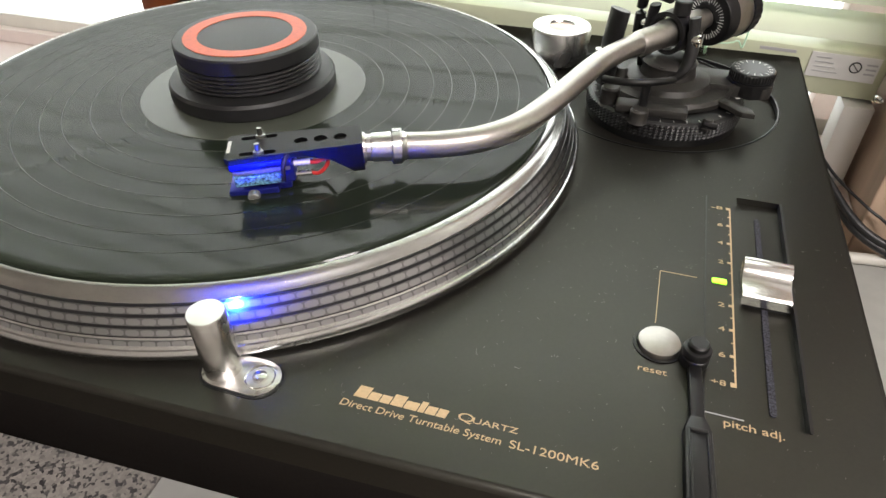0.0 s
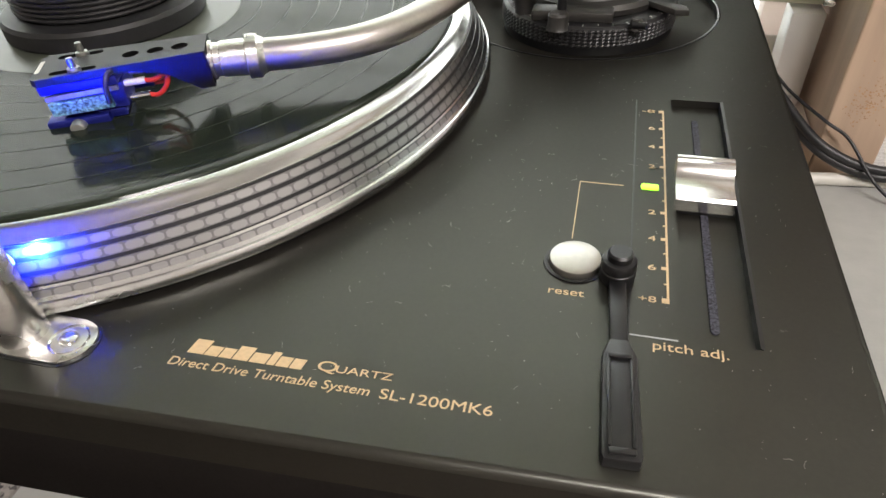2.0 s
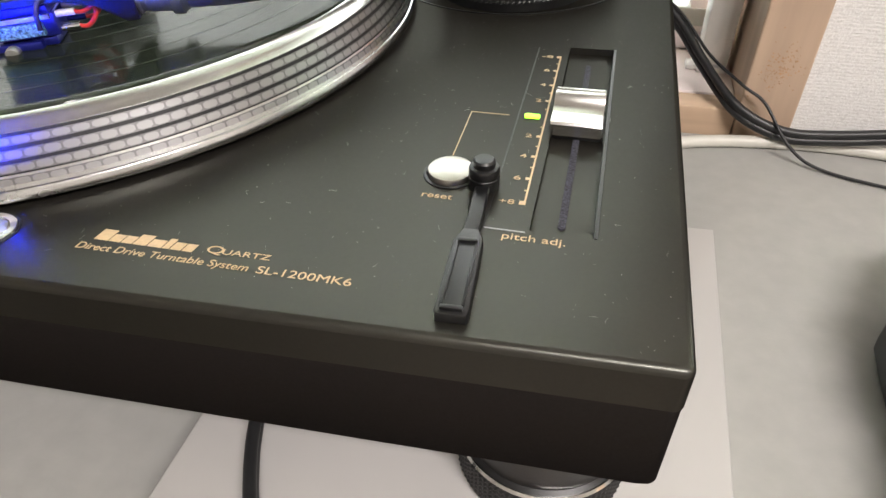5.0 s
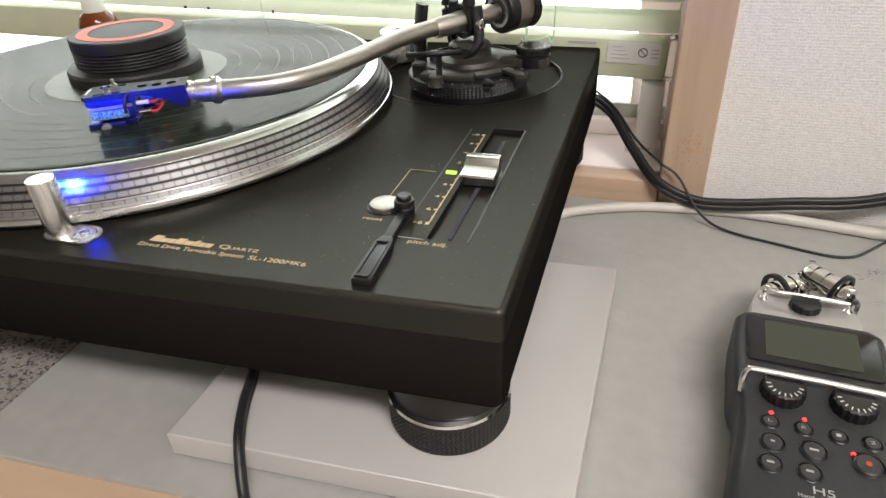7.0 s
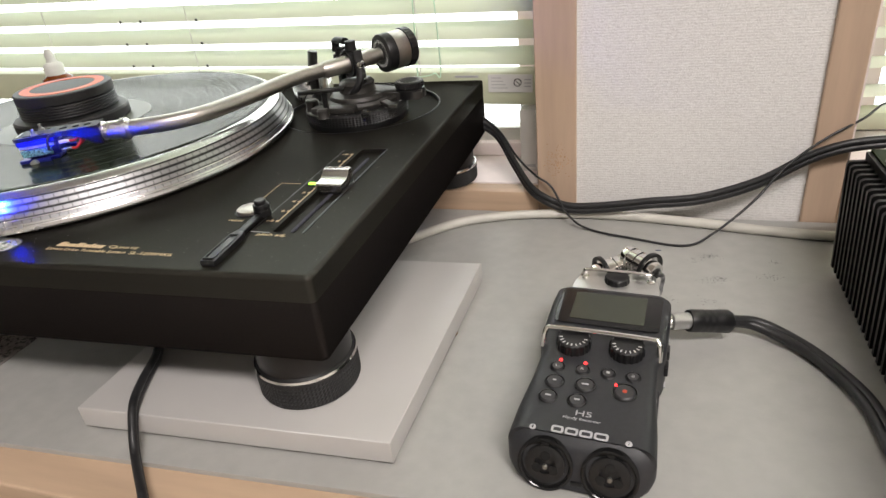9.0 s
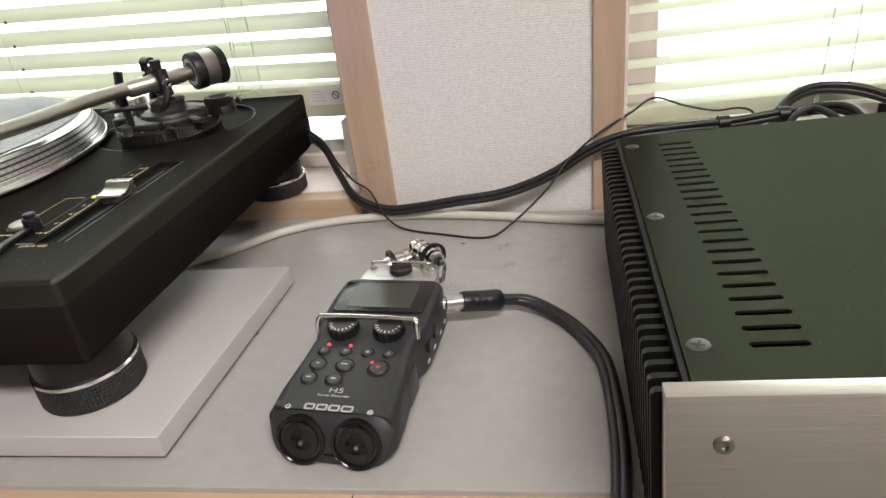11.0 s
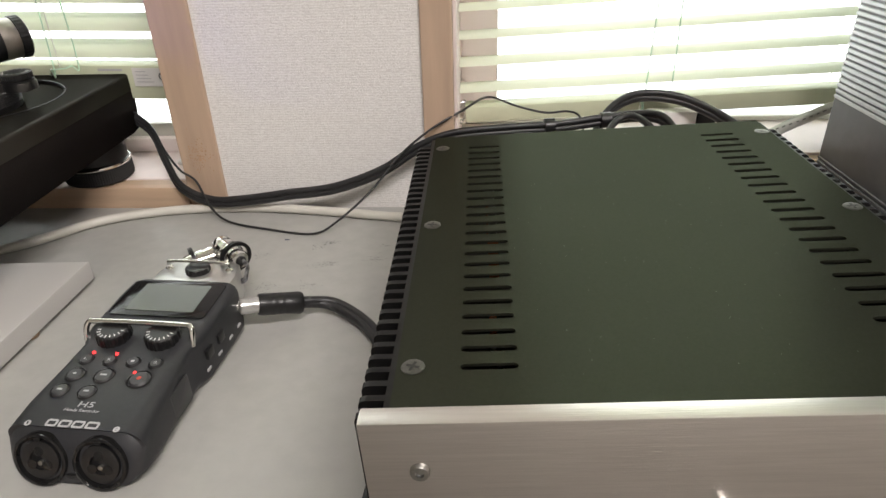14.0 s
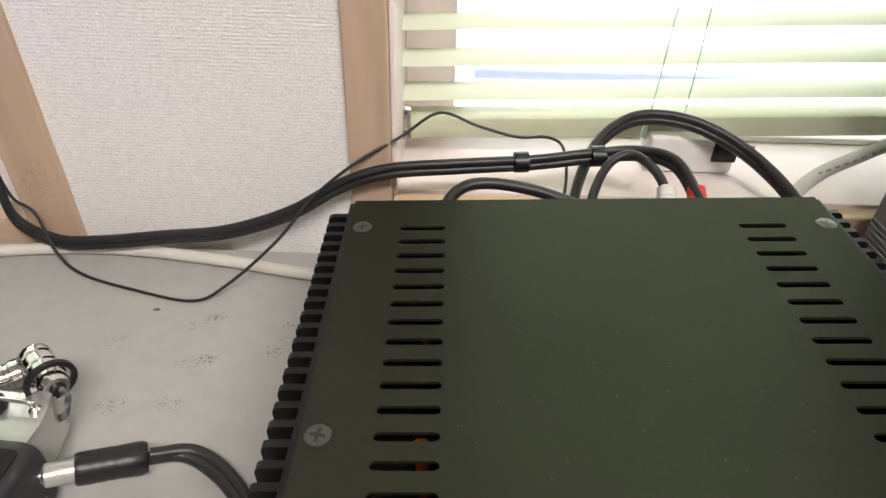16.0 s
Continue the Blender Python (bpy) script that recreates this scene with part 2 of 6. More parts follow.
def satin_paint(name, color, sheen, rough, bump_scale=2500.0, fade=0.75, mottle=0.08):
    """Dark paint with an even satin sheen, faint mottling and fine grain."""
    m = bpy.data.materials.new(name)
    m.use_nodes = True
    n, l = m.node_tree.nodes, m.node_tree.links
    n.remove(n["Principled BSDF"])
    co = n.new("ShaderNodeTexCoord")

    def noise_tex(scale, detail):
        t = n.new("ShaderNodeTexNoise")
        t.inputs["Scale"].default_value, t.inputs["Detail"].default_value = scale, detail
        l.new(co.outputs["Object"], t.inputs["Vector"])
        return t.outputs["Fac"]

    def spread(sock, lo, hi):
        r = n.new("ShaderNodeMapRange")
        r.inputs["From Min"].default_value, r.inputs["From Max"].default_value = 0.0, 1.0
        r.inputs["To Min"].default_value, r.inputs["To Max"].default_value = lo, hi
        l.new(sock, r.inputs["Value"])
        return r.outputs[0]

    def tint(fac, c, lo, hi):
        x = n.new("ShaderNodeValToRGB")
        x.color_ramp.elements[0].position, x.color_ramp.elements[0].color = 0.15, (*(v * lo for v in c), 1)
        x.color_ramp.elements[1].position, x.color_ramp.elements[1].color = 0.85, (*(v * hi for v in c), 1)
        l.new(fac, x.inputs[0])
        return x.outputs[0]

    d, g, a = n.new("ShaderNodeBsdfDiffuse"), n.new("ShaderNodeBsdfGlossy"), n.new("ShaderNodeAddShader")
    l.new(tint(noise_tex(900, 4), color, 0.75, 1.25), d.inputs["Color"])
    lw, fall, dim = n.new("ShaderNodeLayerWeight"), n.new("ShaderNodeMapRange"), n.new("ShaderNodeMix")
    lw.inputs["Blend"].default_value = 0.5
    fall.inputs["From Min"].default_value, fall.inputs["From Max"].default_value = 0.25, 0.68
    fall.inputs["To Min"].default_value, fall.inputs["To Max"].default_value = 0.0, fade
    dim.data_type = "RGBA"
    tone = [i for i in dim.inputs if i.type == "RGBA"]
    l.new(lw.outputs["Facing"], fall.inputs["Value"]), l.new(fall.outputs[0], dim.inputs["Factor"])
    l.new(tint(noise_tex(14, 3), sheen, 1 - mottle, 1 + mottle), tone[0])
    tone[1].default_value = (0.003, 0.003, 0.003, 1)
    l.new([o for o in dim.outputs if o.type == "RGBA"][0], g.inputs["Color"])
    l.new(spread(noise_tex(22, 5), rough - 0.04, rough + 0.04), g.inputs["Roughness"])
    bp = n.new("ShaderNodeBump")
    bp.inputs["Strength"].default_value, bp.inputs["Distance"].default_value = 0.06, 0.0006
    l.new(noise_tex(bump_scale, 3), bp.inputs["Height"])
    l.new(bp.outputs[0], d.inputs["Normal"]), l.new(bp.outputs[0], g.inputs["Normal"])
    l.new(d.outputs[0], a.inputs[0]), l.new(g.outputs[0], a.inputs[1])
    l.new(a.outputs[0], n["Material Output"].inputs[0])
    return m


def vinyl():
    """Black record vinyl: fine concentric grooves stretch the highlights round the disc."""
    m = bpy.data.materials.new("black_vinyl")
    m.use_nodes = True
    n, l = m.node_tree.nodes, m.node_tree.links
    b = n["Principled BSDF"]
    b.inputs["Base Color"].default_value = (0.0150, 0.0195, 0.0130, 1)
    b.inputs["Coat Roughness"].default_value = 0.05
    lw, gloss = n.new("ShaderNodeLayerWeight"), n.new("ShaderNodeMapRange")
    lw.inputs["Blend"].default_value = 0.5
    for key, val in (("From Min", 0.28), ("From Max", 0.66), ("To Min", 0.44), ("To Max", 0.06)):
        gloss.inputs[key].default_value = val
    l.new(lw.outputs["Facing"], gloss.inputs["Value"]), l.new(gloss.outputs[0], b.inputs["Coat Weight"])
    b.inputs["Specular IOR Level"].default_value = 0.04
    b.inputs["Anisotropic"].default_value = 0.5
    tan = n.new("ShaderNodeTangent")
    tan.direction_type, tan.axis = "RADIAL", "Z"
    l.new(tan.outputs[0], b.inputs["Tangent"])
    co = n.new("ShaderNodeTexCoord")
    ln = n.new("ShaderNodeVectorMath")
    ln.operation = "LENGTH"
    flat = n.new("ShaderNodeVectorMath")
    flat.operation = "MULTIPLY"
    flat.inputs[1].default_value = (1, 1, 0)
    l.new(co.outputs["Object"], flat.inputs[0]), l.new(flat.outputs[0], ln.inputs[0])
    # loud and quiet passages: rings of slightly different roughness
    t = n.new("ShaderNodeTexNoise")
    t.noise_dimensions = "1D"
    t.inputs["Scale"].default_value, t.inputs["Detail"].default_value = 420, 6
    l.new(ln.outputs["Value"], t.inputs["W"])
    r = n.new("ShaderNodeMapRange")
    r.inputs["From Min"].default_value, r.inputs["From Max"].default_value = 0.3, 0.7
    r.inputs["To Min"].default_value, r.inputs["To Max"].default_value = 0.13, 0.24
    l.new(t.outputs["Fac"], r.inputs["Value"]), l.new(r.outputs[0], b.inputs["Roughness"])
    bp = n.new("ShaderNodeBump")
    bp.inputs["Strength"].default_value, bp.inputs["Distance"].default_value = 0.12, 0.0002
    l.new(t.outputs["Fac"], bp.inputs["Height"]), l.new(bp.outputs[0], b.inputs["Normal"])
    return m


def slat_material(name, color, through_color, share):
    m = bpy.data.materials.new(name)
    m.use_nodes = True
    n, l = m.node_tree.nodes, m.node_tree.links
    b = n["Principled BSDF"]
    b.inputs["Base Color"].default_value, b.inputs["Roughness"].default_value = (*color, 1), 0.4
    tr = n.new("ShaderNodeBsdfTranslucent")
    tr.inputs[0].default_value = (*through_color, 1)
    mx = n.new("ShaderNodeMixShader")
    mx.inputs[0].default_value = share
    l.new(b.outputs[0], mx.inputs[1]), l.new(tr.outputs[0], mx.inputs[2])
    l.new(mx.outputs[0], n["Material Output"].inputs[0])
    return m


def glass_material(name, color=(1, 1, 1), rough=0.05):
    m = bpy.data.materials.new(name)
    m.use_nodes = True
    b = m.node_tree.nodes["Principled BSDF"]
    b.inputs["Base Color"].default_value = (*color, 1)
    b.inputs["Roughness"].default_value, b.inputs["Transmission Weight"].default_value, b.inputs["IOR"].default_value = rough, 1.0, 1.45
    return m


def glow(name, color, strength):
    m = bpy.data.materials.new(name)
    m.use_nodes = True
    n = m.node_tree.nodes
    e = n.new("ShaderNodeEmission")
    e.inputs[0].default_value, e.inputs[1].default_value = (*color, 1), strength
    m.node_tree.links.new(e.outputs[0], n["Material Output"].inputs[0])
    return m


M_PLINTH = satin_paint("matte_black_metal", (0.0122, 0.0112, 0.0095), (0.062, 0.063, 0.056), 0.33)
M_AMPTOP = satin_paint("black_anodised_lid", (0.0116, 0.0119, 0.0088), (0.0260, 0.0298, 0.0212), 0.31, 1200, 0.0, 0.06)
M_RUBBER = satin_paint("black_rubber_base", (0.0085, 0.0074, 0.0070), (0.022, 0.020, 0.019), 0.5, 1800)
M_WALLPAPER, M_GRANITE, M_VINYL = wallpaper(), granite(), vinyl()
M_SLAT = slat_material("pale_slat_paint", (0.75, 0.78, 0.66), (0.70, 0.80, 0.55), 0.20)
# the slat paint again, with sky brightness put into its colours, for the second blind
M_SKYLITSLAT = slat_material("skylit_slat_paint", (0.80, 0.82, 0.72), (0.92, 0.96, 0.84), 0.42)
# opaque sash white, made translucent so that daylight seems to brighten the stiles
M_LITSTILE = slat_material("lit_through_stile_white", (0.80, 0.75, 0.72), (0.95, 0.85, 0.80), 0.6)
M_OUTSIDE = glow("bright_daylight_outside", (0.97, 1.0, 0.97), 4.0)
M_BLUELIGHT = glow("blue_lamp_window", (0.03, 0.08, 1.0), 40.0)
M_CLEAR = glass_material("clear_plastic", (0.95, 0.97, 0.95), 0.15)

# ---- mesh tools ----


def empty(name, at=(0, 0, 0), turn=0.0):
    ob = new(name)
    ob.empty_display_size = 0.01
    ob.matrix_world = pose(*at, 0, 0, turn)
    return ob


def part(name, bm, mat, parent=None, label="", smooth=True, at=None):
    """Links a bmesh as one mesh object; at: the pose of its own axes under the parent."""
    me = bpy.data.meshes.new(name)
    bmesh.ops.recalc_face_normals(bm, faces=bm.faces)
    bm.to_mesh(me)
    bm.free()
    me.materials.append(mat)
    if smooth:
        for p in me.polygons:
            p.use_smooth = True
        me.set_sharp_from_angle(angle=radians(35))
    ob = new(name, me)
    if parent:
        ob.parent = parent
    if at is not None:
        ob.matrix_basis = at
    if label:
        tagged(ob, label)
    return ob


def again(ob, m):
    """Another piece on the same mesh, at the pose m under the same parent."""
    o = new(ob.name.split(".")[0], ob.data)
    o.parent = ob.parent
    o.matrix_basis = m
    for k in ("label",):
        if k in ob:
            o[k] = ob[k]
    return o


def box(x0, x1, y0, y1, z0, z1, bev=0.0, seg=2, bm=None):
    own = bmesh.new()
    bmesh.ops.create_cube(own, size=1.0)
    for v in own.verts:
        v.co = ((x0 + x1) / 2 + v.co.x * (x1 - x0), (y0 + y1) / 2 + v.co.y * (y1 - y0), (z0 + z1) / 2 + v.co.z * (z1 - z0))
    if bev:
        bmesh.ops.bevel(own, geom=own.edges[:], offset=bev, segments=seg, affect="EDGES", profile=0.5)
    return merge(bm, own)


def merge(bm, own):
    if bm is None:
        return own
    me = bpy.data.meshes.new("tmp")
    own.to_mesh(me)
    own.free()
    bm.from_mesh(me)
    bpy.data.meshes.remove(me)
    return bm


def lathe(profile, seg=48, at=(0, 0, 0), bm=None, wobble=None, closed=False, rot=None):
    """Turns (r, z) pairs about the z axis; r = 0 closes an end."""
    own = bmesh.new()
    rows = []
    for j, (r, z) in enumerate(profile):
        if r < 1e-7:
            rows.append([own.verts.new((0, 0, z))])
        else:
            rows.append([own.verts.new(((r + (wobble(i, j) if wobble else 0)) * math.cos(math.tau * i / seg),
                                        (r + (wobble(i, j) if wobble else 0)) * math.sin(math.tau * i / seg), z)) for i in range(seg)])
    pairs = list(zip(rows, rows[1:])) + ([(rows[-1], rows[0])] if closed else [])
    for a, b in pairs:
        for i in range(seg):
            k = (i + 1) % seg
            if len(a) == 1 and len(b) > 1:
                own.faces.new((a[0], b[i], b[k]))
            elif len(b) == 1 and len(a) > 1:
                own.faces.new((a[i], a[k], b[0]))
            elif len(a) > 1:
                own.faces.new((a[i], a[k], b[k], b[i]))
    m = Matrix.Translation(at) @ (rot.to_4x4() if rot else Matrix())
    bmesh.ops.transform(own, matrix=m, verts=own.verts)
    return merge(bm, own)


def drum(r, z0, z1, bev=0.0004, seg=48, at=(0, 0, 0), bm=None, rot=None):
    return lathe([(0, z0), (r - bev, z0), (r, z0 + bev), (r, z1 - bev), (r - bev, z1), (0, z1)], seg, at, bm, rot=rot)


def aim(d):
    """Rotation that turns the z axis to the way d."""
    return Vector(d).to_track_quat("Z", "Y").to_matrix()


def smooth_line(pts, per=8):
    pts = [Vector(p) for p in pts]
    p = [2 * pts[0] - pts[1]] + pts + [2 * pts[-1] - pts[-2]]
    out = []
    for i in range(1, len(p) - 2):
        for k in range(per):
            t = k / per
            a, b, c, d = p[i - 1], p[i], p[i + 1], p[i + 2]
            out.append(0.5 * (2 * b + (c - a) * t + (2 * a - 5 * b + 4 * c - d) * t * t + (3 * b - a - 3 * c + d) * t ** 3))
    return out + [pts[-1]]


def sweep(pts, r, seg=12, per=8, bm=None, flat=1.0, radii=None):
    """A round tube of radius r along a smooth line through pts."""
    line = smooth_line(pts, per) if per > 1 else [Vector(p) for p in pts]
    own = bmesh.new()
    up, rows = Vector((0, 0, 1)), []
    for i, c in enumerate(line):
        d = (line[min(i + 1, len(line) - 1)] - line[max(i - 1, 0)]).normalized()
        s = d.cross(up)
        if s.length < 1e-3:
            s = d.cross(Vector((0, 1, 0)))
        s.normalize()
        w = s.cross(d)
        rr = r if radii is None else radii(i / (len(line) - 1))
        rows.append([own.verts.new(c + rr * (math.cos(math.tau * k / seg) * s + flat * math.sin(math.tau * k / seg) * w)) for k in range(seg)])
    for a, b in zip(rows, rows[1:]):
        for k in range(seg):
            own.faces.new((a[k], a[(k + 1) % seg], b[(k + 1) % seg], b[k]))
    own.faces.new(rows[0]), own.faces.new(rows[-1][::-1])
    return merge(bm, own)


def prism(outline, z0, z1, bev=0.0, bm=None, seg=2):
    """An upright solid over a flat outline of (x, y)."""
    own = bmesh.new()
    low = [own.verts.new((x, y, z0)) for x, y in outline]
    high = [own.verts.new((x, y, z1)) for x, y in outline]
    own.faces.new(low[::-1])
    top = own.faces.new(high)
    for i in range(len(low)):
        k = (i + 1) % len(low)
        own.faces.new((low[i], low[k], high[k], high[i]))
    if bev:
        bmesh.ops.bevel(own, geom=list(top.edges), offset=bev, segments=seg, affect="EDGES", profile=0.5)
    return merge(bm, own)


def stadium(x0, x1, y0, y1, n=8):
    """Outline of a slot with round ends, long in x or in y."""
    w, h = x1 - x0, y1 - y0
    r = min(w, h) / 2
    out = []
    if w >= h:
        for cx, a0 in ((x1 - r, -90), (x0 + r, 90)):
            out += [(cx + r * math.cos(radians(a0 + 180 * i / n)), (y0 + y1) / 2 + r * math.sin(radians(a0 + 180 * i / n))) for i in range(n + 1)]
    else:
        for cy, a0 in ((y1 - r, 0), (y0 + r, 180)):
            out += [((x0 + x1) / 2 + r * math.cos(radians(a0 + 180 * i / n)), cy + r * math.sin(radians(a0 + 180 * i / n))) for i in range(n + 1)]
    return out


def round_rect(x0, x1, y0, y1, r, n=5):
    out = []
    for cx, cy, a0 in ((x1 - r, y0 + r, -90), (x1 - r, y1 - r, 0), (x0 + r, y1 - r, 90), (x0 + r, y0 + r, 180)):
        out += [(cx + r * math.cos(radians(a0 + 90 * i / n)), cy + r * math.sin(radians(a0 + 90 * i / n))) for i in range(n + 1)]
    return out


def flat_with_holes(outline, holes, z, bm=None):
    """A flat sheet with openings cut through it."""
    own = bmesh.new()
    edges = []
    for ring in (outline, *holes):
        vs = [own.verts.new((x, y, z)) for x, y in ring]
        edges += [own.edges.new((vs[i], vs[(i + 1) % len(vs)])) for i in range(len(vs))]
    bmesh.ops.triangle_fill(own, use_beauty=True, use_dissolve=False, edges=edges)
    return merge(bm, own)


def walls_of(ring, z0, z1, bm=None):
    """The upright walls over a closed outline."""
    own = bmesh.new()
    a = [own.verts.new((x, y, z0)) for x, y in ring]
    b = [own.verts.new((x, y, z1)) for x, y in ring]
    for i in range(len(a)):
        k = (i + 1) % len(a)
        own.faces.new((a[i], a[k], b[k], b[i]))
    return merge(bm, own)


def lettering(name, words, x0, y0, height, mat, parent, z=0.0, width=None, turn=0.0, shear=0.0, m=None):
    """Printed words, a hair's breadth thick; x0, y0 is the start of the base line, height that of a capital."""
    cu = bpy.data.curves.new(name, "FONT")
    cu.body, cu.size, cu.extrude, cu.shear, cu.offset = words, height / 0.70, 0.00005, shear, 0.0
    tmp = new("tmp_text", cu)
    me = bpy.data.meshes.new_from_object(tmp.evaluated_get(bpy.context.evaluated_depsgraph_get()))
    bpy.data.objects.remove(tmp), bpy.data.curves.remove(cu)
    xs = [v.co.x for v in me.vertices]
    k = width / (max(xs) - min(xs)) if width else 1.0
    for v in me.vertices:
        v.co.x = (v.co.x - min(xs)) * k
    me.materials.clear()
    me.materials.append(mat)
    ob = new(name, me)
    ob.parent = parent
    ob.matrix_basis = (m or Matrix()) @ pose(x0, y0, z, 0, 0, turn)
    return ob

# ---- structure: room, desk, wall with two windows ----


def setting(name, bm, mat, label, smooth=False):
    return tagged(part(name, bm, mat, smooth=smooth), label, name.split("_")[0], kind="structure")


setting("floor", box(-2.2, 2.2, -2.6, 0.4, -0.76, -0.72), M_FLOOR, "brown floor of the room")
setting("ceiling", box(-2.2, 2.2, -2.6, 0.4, 1.7, 1.74), M_ROOMWALL, "off-white plain ceiling")
setting("wall_south", box(-2.2, 2.2, -2.64, -2.6, -0.76, 1.74), M_ROOMWALL, "off-white plain wall behind the desk")
setting("wall_west", box(-2.24, -2.2, -2.64, 0.4, -0.76, 1.74), M_ROOMWALL, "off-white plain side wall")
setting("wall_east", box(2.2, 2.24, -2.64, 0.4, -0.76, 1.74), M_ROOMWALL, "off-white plain side wall")

YW = 0.297   # face of the wall above the desk
bm = box(-2.2, -1.3, YW, 0.42, -0.76, 1.74)
bm = box(0.0865, 0.2695, YW, 0.42, -0.76, 1.74, bm=bm)
bm = box(1.45, 2.2, YW, 0.42, -0.76, 1.74, bm=bm)
bm = box(-1.3, 0.0865, YW, 0.42, 1.0, 1.74, bm=bm)
bm = box(0.2695, 1.45, YW, 0.42, 1.0, 1.74, bm=bm)
bm = box(-1.3, 0.0865, YW + 0.001, 0.42, -0.76, 0.0, bm=bm)
bm = box(0.2695, 1.45, YW + 0.001, 0.42, -0.76, 0.0, bm=bm)
setting("wall_north", bm, M_WALLPAPER, "off-white woven wallpaper wall between two windows")
for x0, x1 in ((0.0575, 0.0905), (0.266, 0.2905)):
    setting("trim", box(x0, x1, 0.293, 0.41, -0.02, 1.0, 0.0012), M_POST, "pale beech window post with small stains")
    setting("trim", box(x0 - 0.0, x1, 0.2935, 0.41, 1.001, 1.03, 0.001), M_POST, "pale beech window head trim")
# window ledges: wooden fronts and painted tops
setting("trim", box(-1.3, 0.057, 0.2935, 0.312, -0.002, 0.0185, 0.0008), M_WOOD, "pale beech front of the window ledge")
setting("window_sill", box(-1.3, 0.057, 0.3122, 0.41, -0.002, 0.0195, 0.0006), M_SILL, "pinkish white painted window ledge")
setting("trim", box(0.291, 1.45, 0.2935, 0.306, -0.002, 0.040, 0.0008), M_WOOD, "pale beech front of the window ledge")
setting("window_sill", box(0.291, 1.45, 0.3062, 0.41, -0.002, 0.042, 0.0006), M_SILL, "pinkish white painted window ledge")
# reveals and sash frames
setting("window_1", box(-1.3, 0.057, 0.388, 0.405, 0.020, 0.046, 0.001), M_WHITEPLASTIC, "white lower sash frame behind the blind")
setting("window_1", box(-1.3, 0.057, 0.378, 0.387, 0.020, 0.034, 0.001), M_SILL, "white sash track behind the blind")
setting("window_2", box(0.2915, 1.45, 0.388, 0.405, 0.0425, 0.0470, 0.001), M_WHITEPLASTIC, "white lower sash frame behind the blind")
setting("window_1", box(0.0270, 0.0570, 0.386, 0.405, 0.0465, 1.0, 0.001), M_LITSTILE, "white upright sash stile behind the blind, made translucent to look lit")
setting("window_2", box(0.2936, 0.3270, 0.386, 0.405, 0.0475, 1.0, 0.001), M_LITSTILE, "white upright sash stile behind the blind, made translucent to look lit")
setting("trim", box(0.2907, 0.2935, 0.300, 0.40, 0.0425, 1.0, 0.0006), M_SILL, "pinkish white painted window reveal")
for x0, x1, nm in ((-1.3, 0.057, "window_1"), (0.2915, 1.45, "window_2")):
    pane = setting(nm, box(x0, x1, 0.394, 0.397, 0.05, 1.0), glass_material("window_glass"), "clear glass pane behind the blind")
    pane.visible_shadow = False
out = setting("backdrop", box(-4.5, 4.5, 2.5, 2.52, -1.5, 3.5), M_OUTSIDE, "overexposed daylight outside the windows")
setting("ground", box(-4.5, 4.5, 0.43, 2.5, -1.5, -1.45), material("pale_ground_outside", (0.4, 0.42, 0.36), 0.8), "pale ground outside")

# desk: wooden top with a lip, grey sheet, granite board
setting("desk_top", box(-0.95, 1.3, -0.0615, 0.293, -0.028, -0.0035, 0.0015), M_WOOD, "pale beech desk top with a thin front lip")
bm = box(0.1385, 0.1391, -0.0612, 0.0, -0.0036, -0.00335)
setting("trim", bm, material("dark_joint", (0.12, 0.07, 0.04), 0.8), "dark joint line across the desk lip")


def desk_sheet():
    ob = part("desk_sheet", prism([(-0.272, -0.042), (1.25, 0.028), (1.25, 0.2925), (-0.272, 0.2925)], -0.0034, 0.0, 0.0004), M_MAT, smooth=False)
    tagged(ob, "scuffed grey vinyl sheet covering the desk", "desk mat")
    # dark scuffs on it
    rnd = random.Random(5)
    scuff = material("dark_scuff", (0.09, 0.09, 0.088), 0.7)
    for cx, cy, n, s in ((0.195, 0.228, 16, 0.0035), (0.186, 0.221, 6, 0.003), (0.200, 0.196, 14, 0.0032), (0.193, 0.193, 6, 0.004), (0.233, 0.203, 12, 0.0035), (0.146, 0.209, 12, 0.005), (0.164, 0.164, 12, 0.005), (0.192, 0.166, 8, 0.004), (0.239, 0.224, 4, 0.002), (0.128, 0.035, 2, 0.002), (-0.006, 0.06, 3, 0.003)):
        bm = bmesh.new()
        for _ in range(n * 5):
            x, y, r = cx + rnd.gauss(0, s), cy + rnd.gauss(0, s * 0.7), rnd.uniform(0.00010, 0.00045)
            a, tilt = rnd.uniform(0, 3), 0.6
            ring = [(r * rnd.uniform(0.8, 2.4) * math.cos(a + k), r * rnd.uniform(0.3, 0.8) * math.sin(a + k)) for k in (0, 1.2, 2.5, 3.8, 5.1)]
            bm.faces.new([bm.verts.new((x + u * math.cos(tilt) - v * math.sin(tilt), y + u * math.sin(tilt) + v * math.cos(tilt), 0.00012)) for u, v in ring])
        part("scuff", bm, scuff, ob, "dark scuff mark", smooth=False)
    part("ink_spot", prism(stadium(0.1570, 0.1612, 0.2322, 0.2342, 8), 0.0, 0.00015), material("blue_grey_ink", (0.10, 0.11, 0.15), 0.6), ob, "small blue-grey ink spot", smooth=False)
    return ob


desk_sheet()
tagged(part("granite_board", box(-0.62, -0.273, -0.045, 0.285, -0.0034, 0.0005, 0.0006), M_GRANITE), "speckled grey granite board on the desk", "stone board")


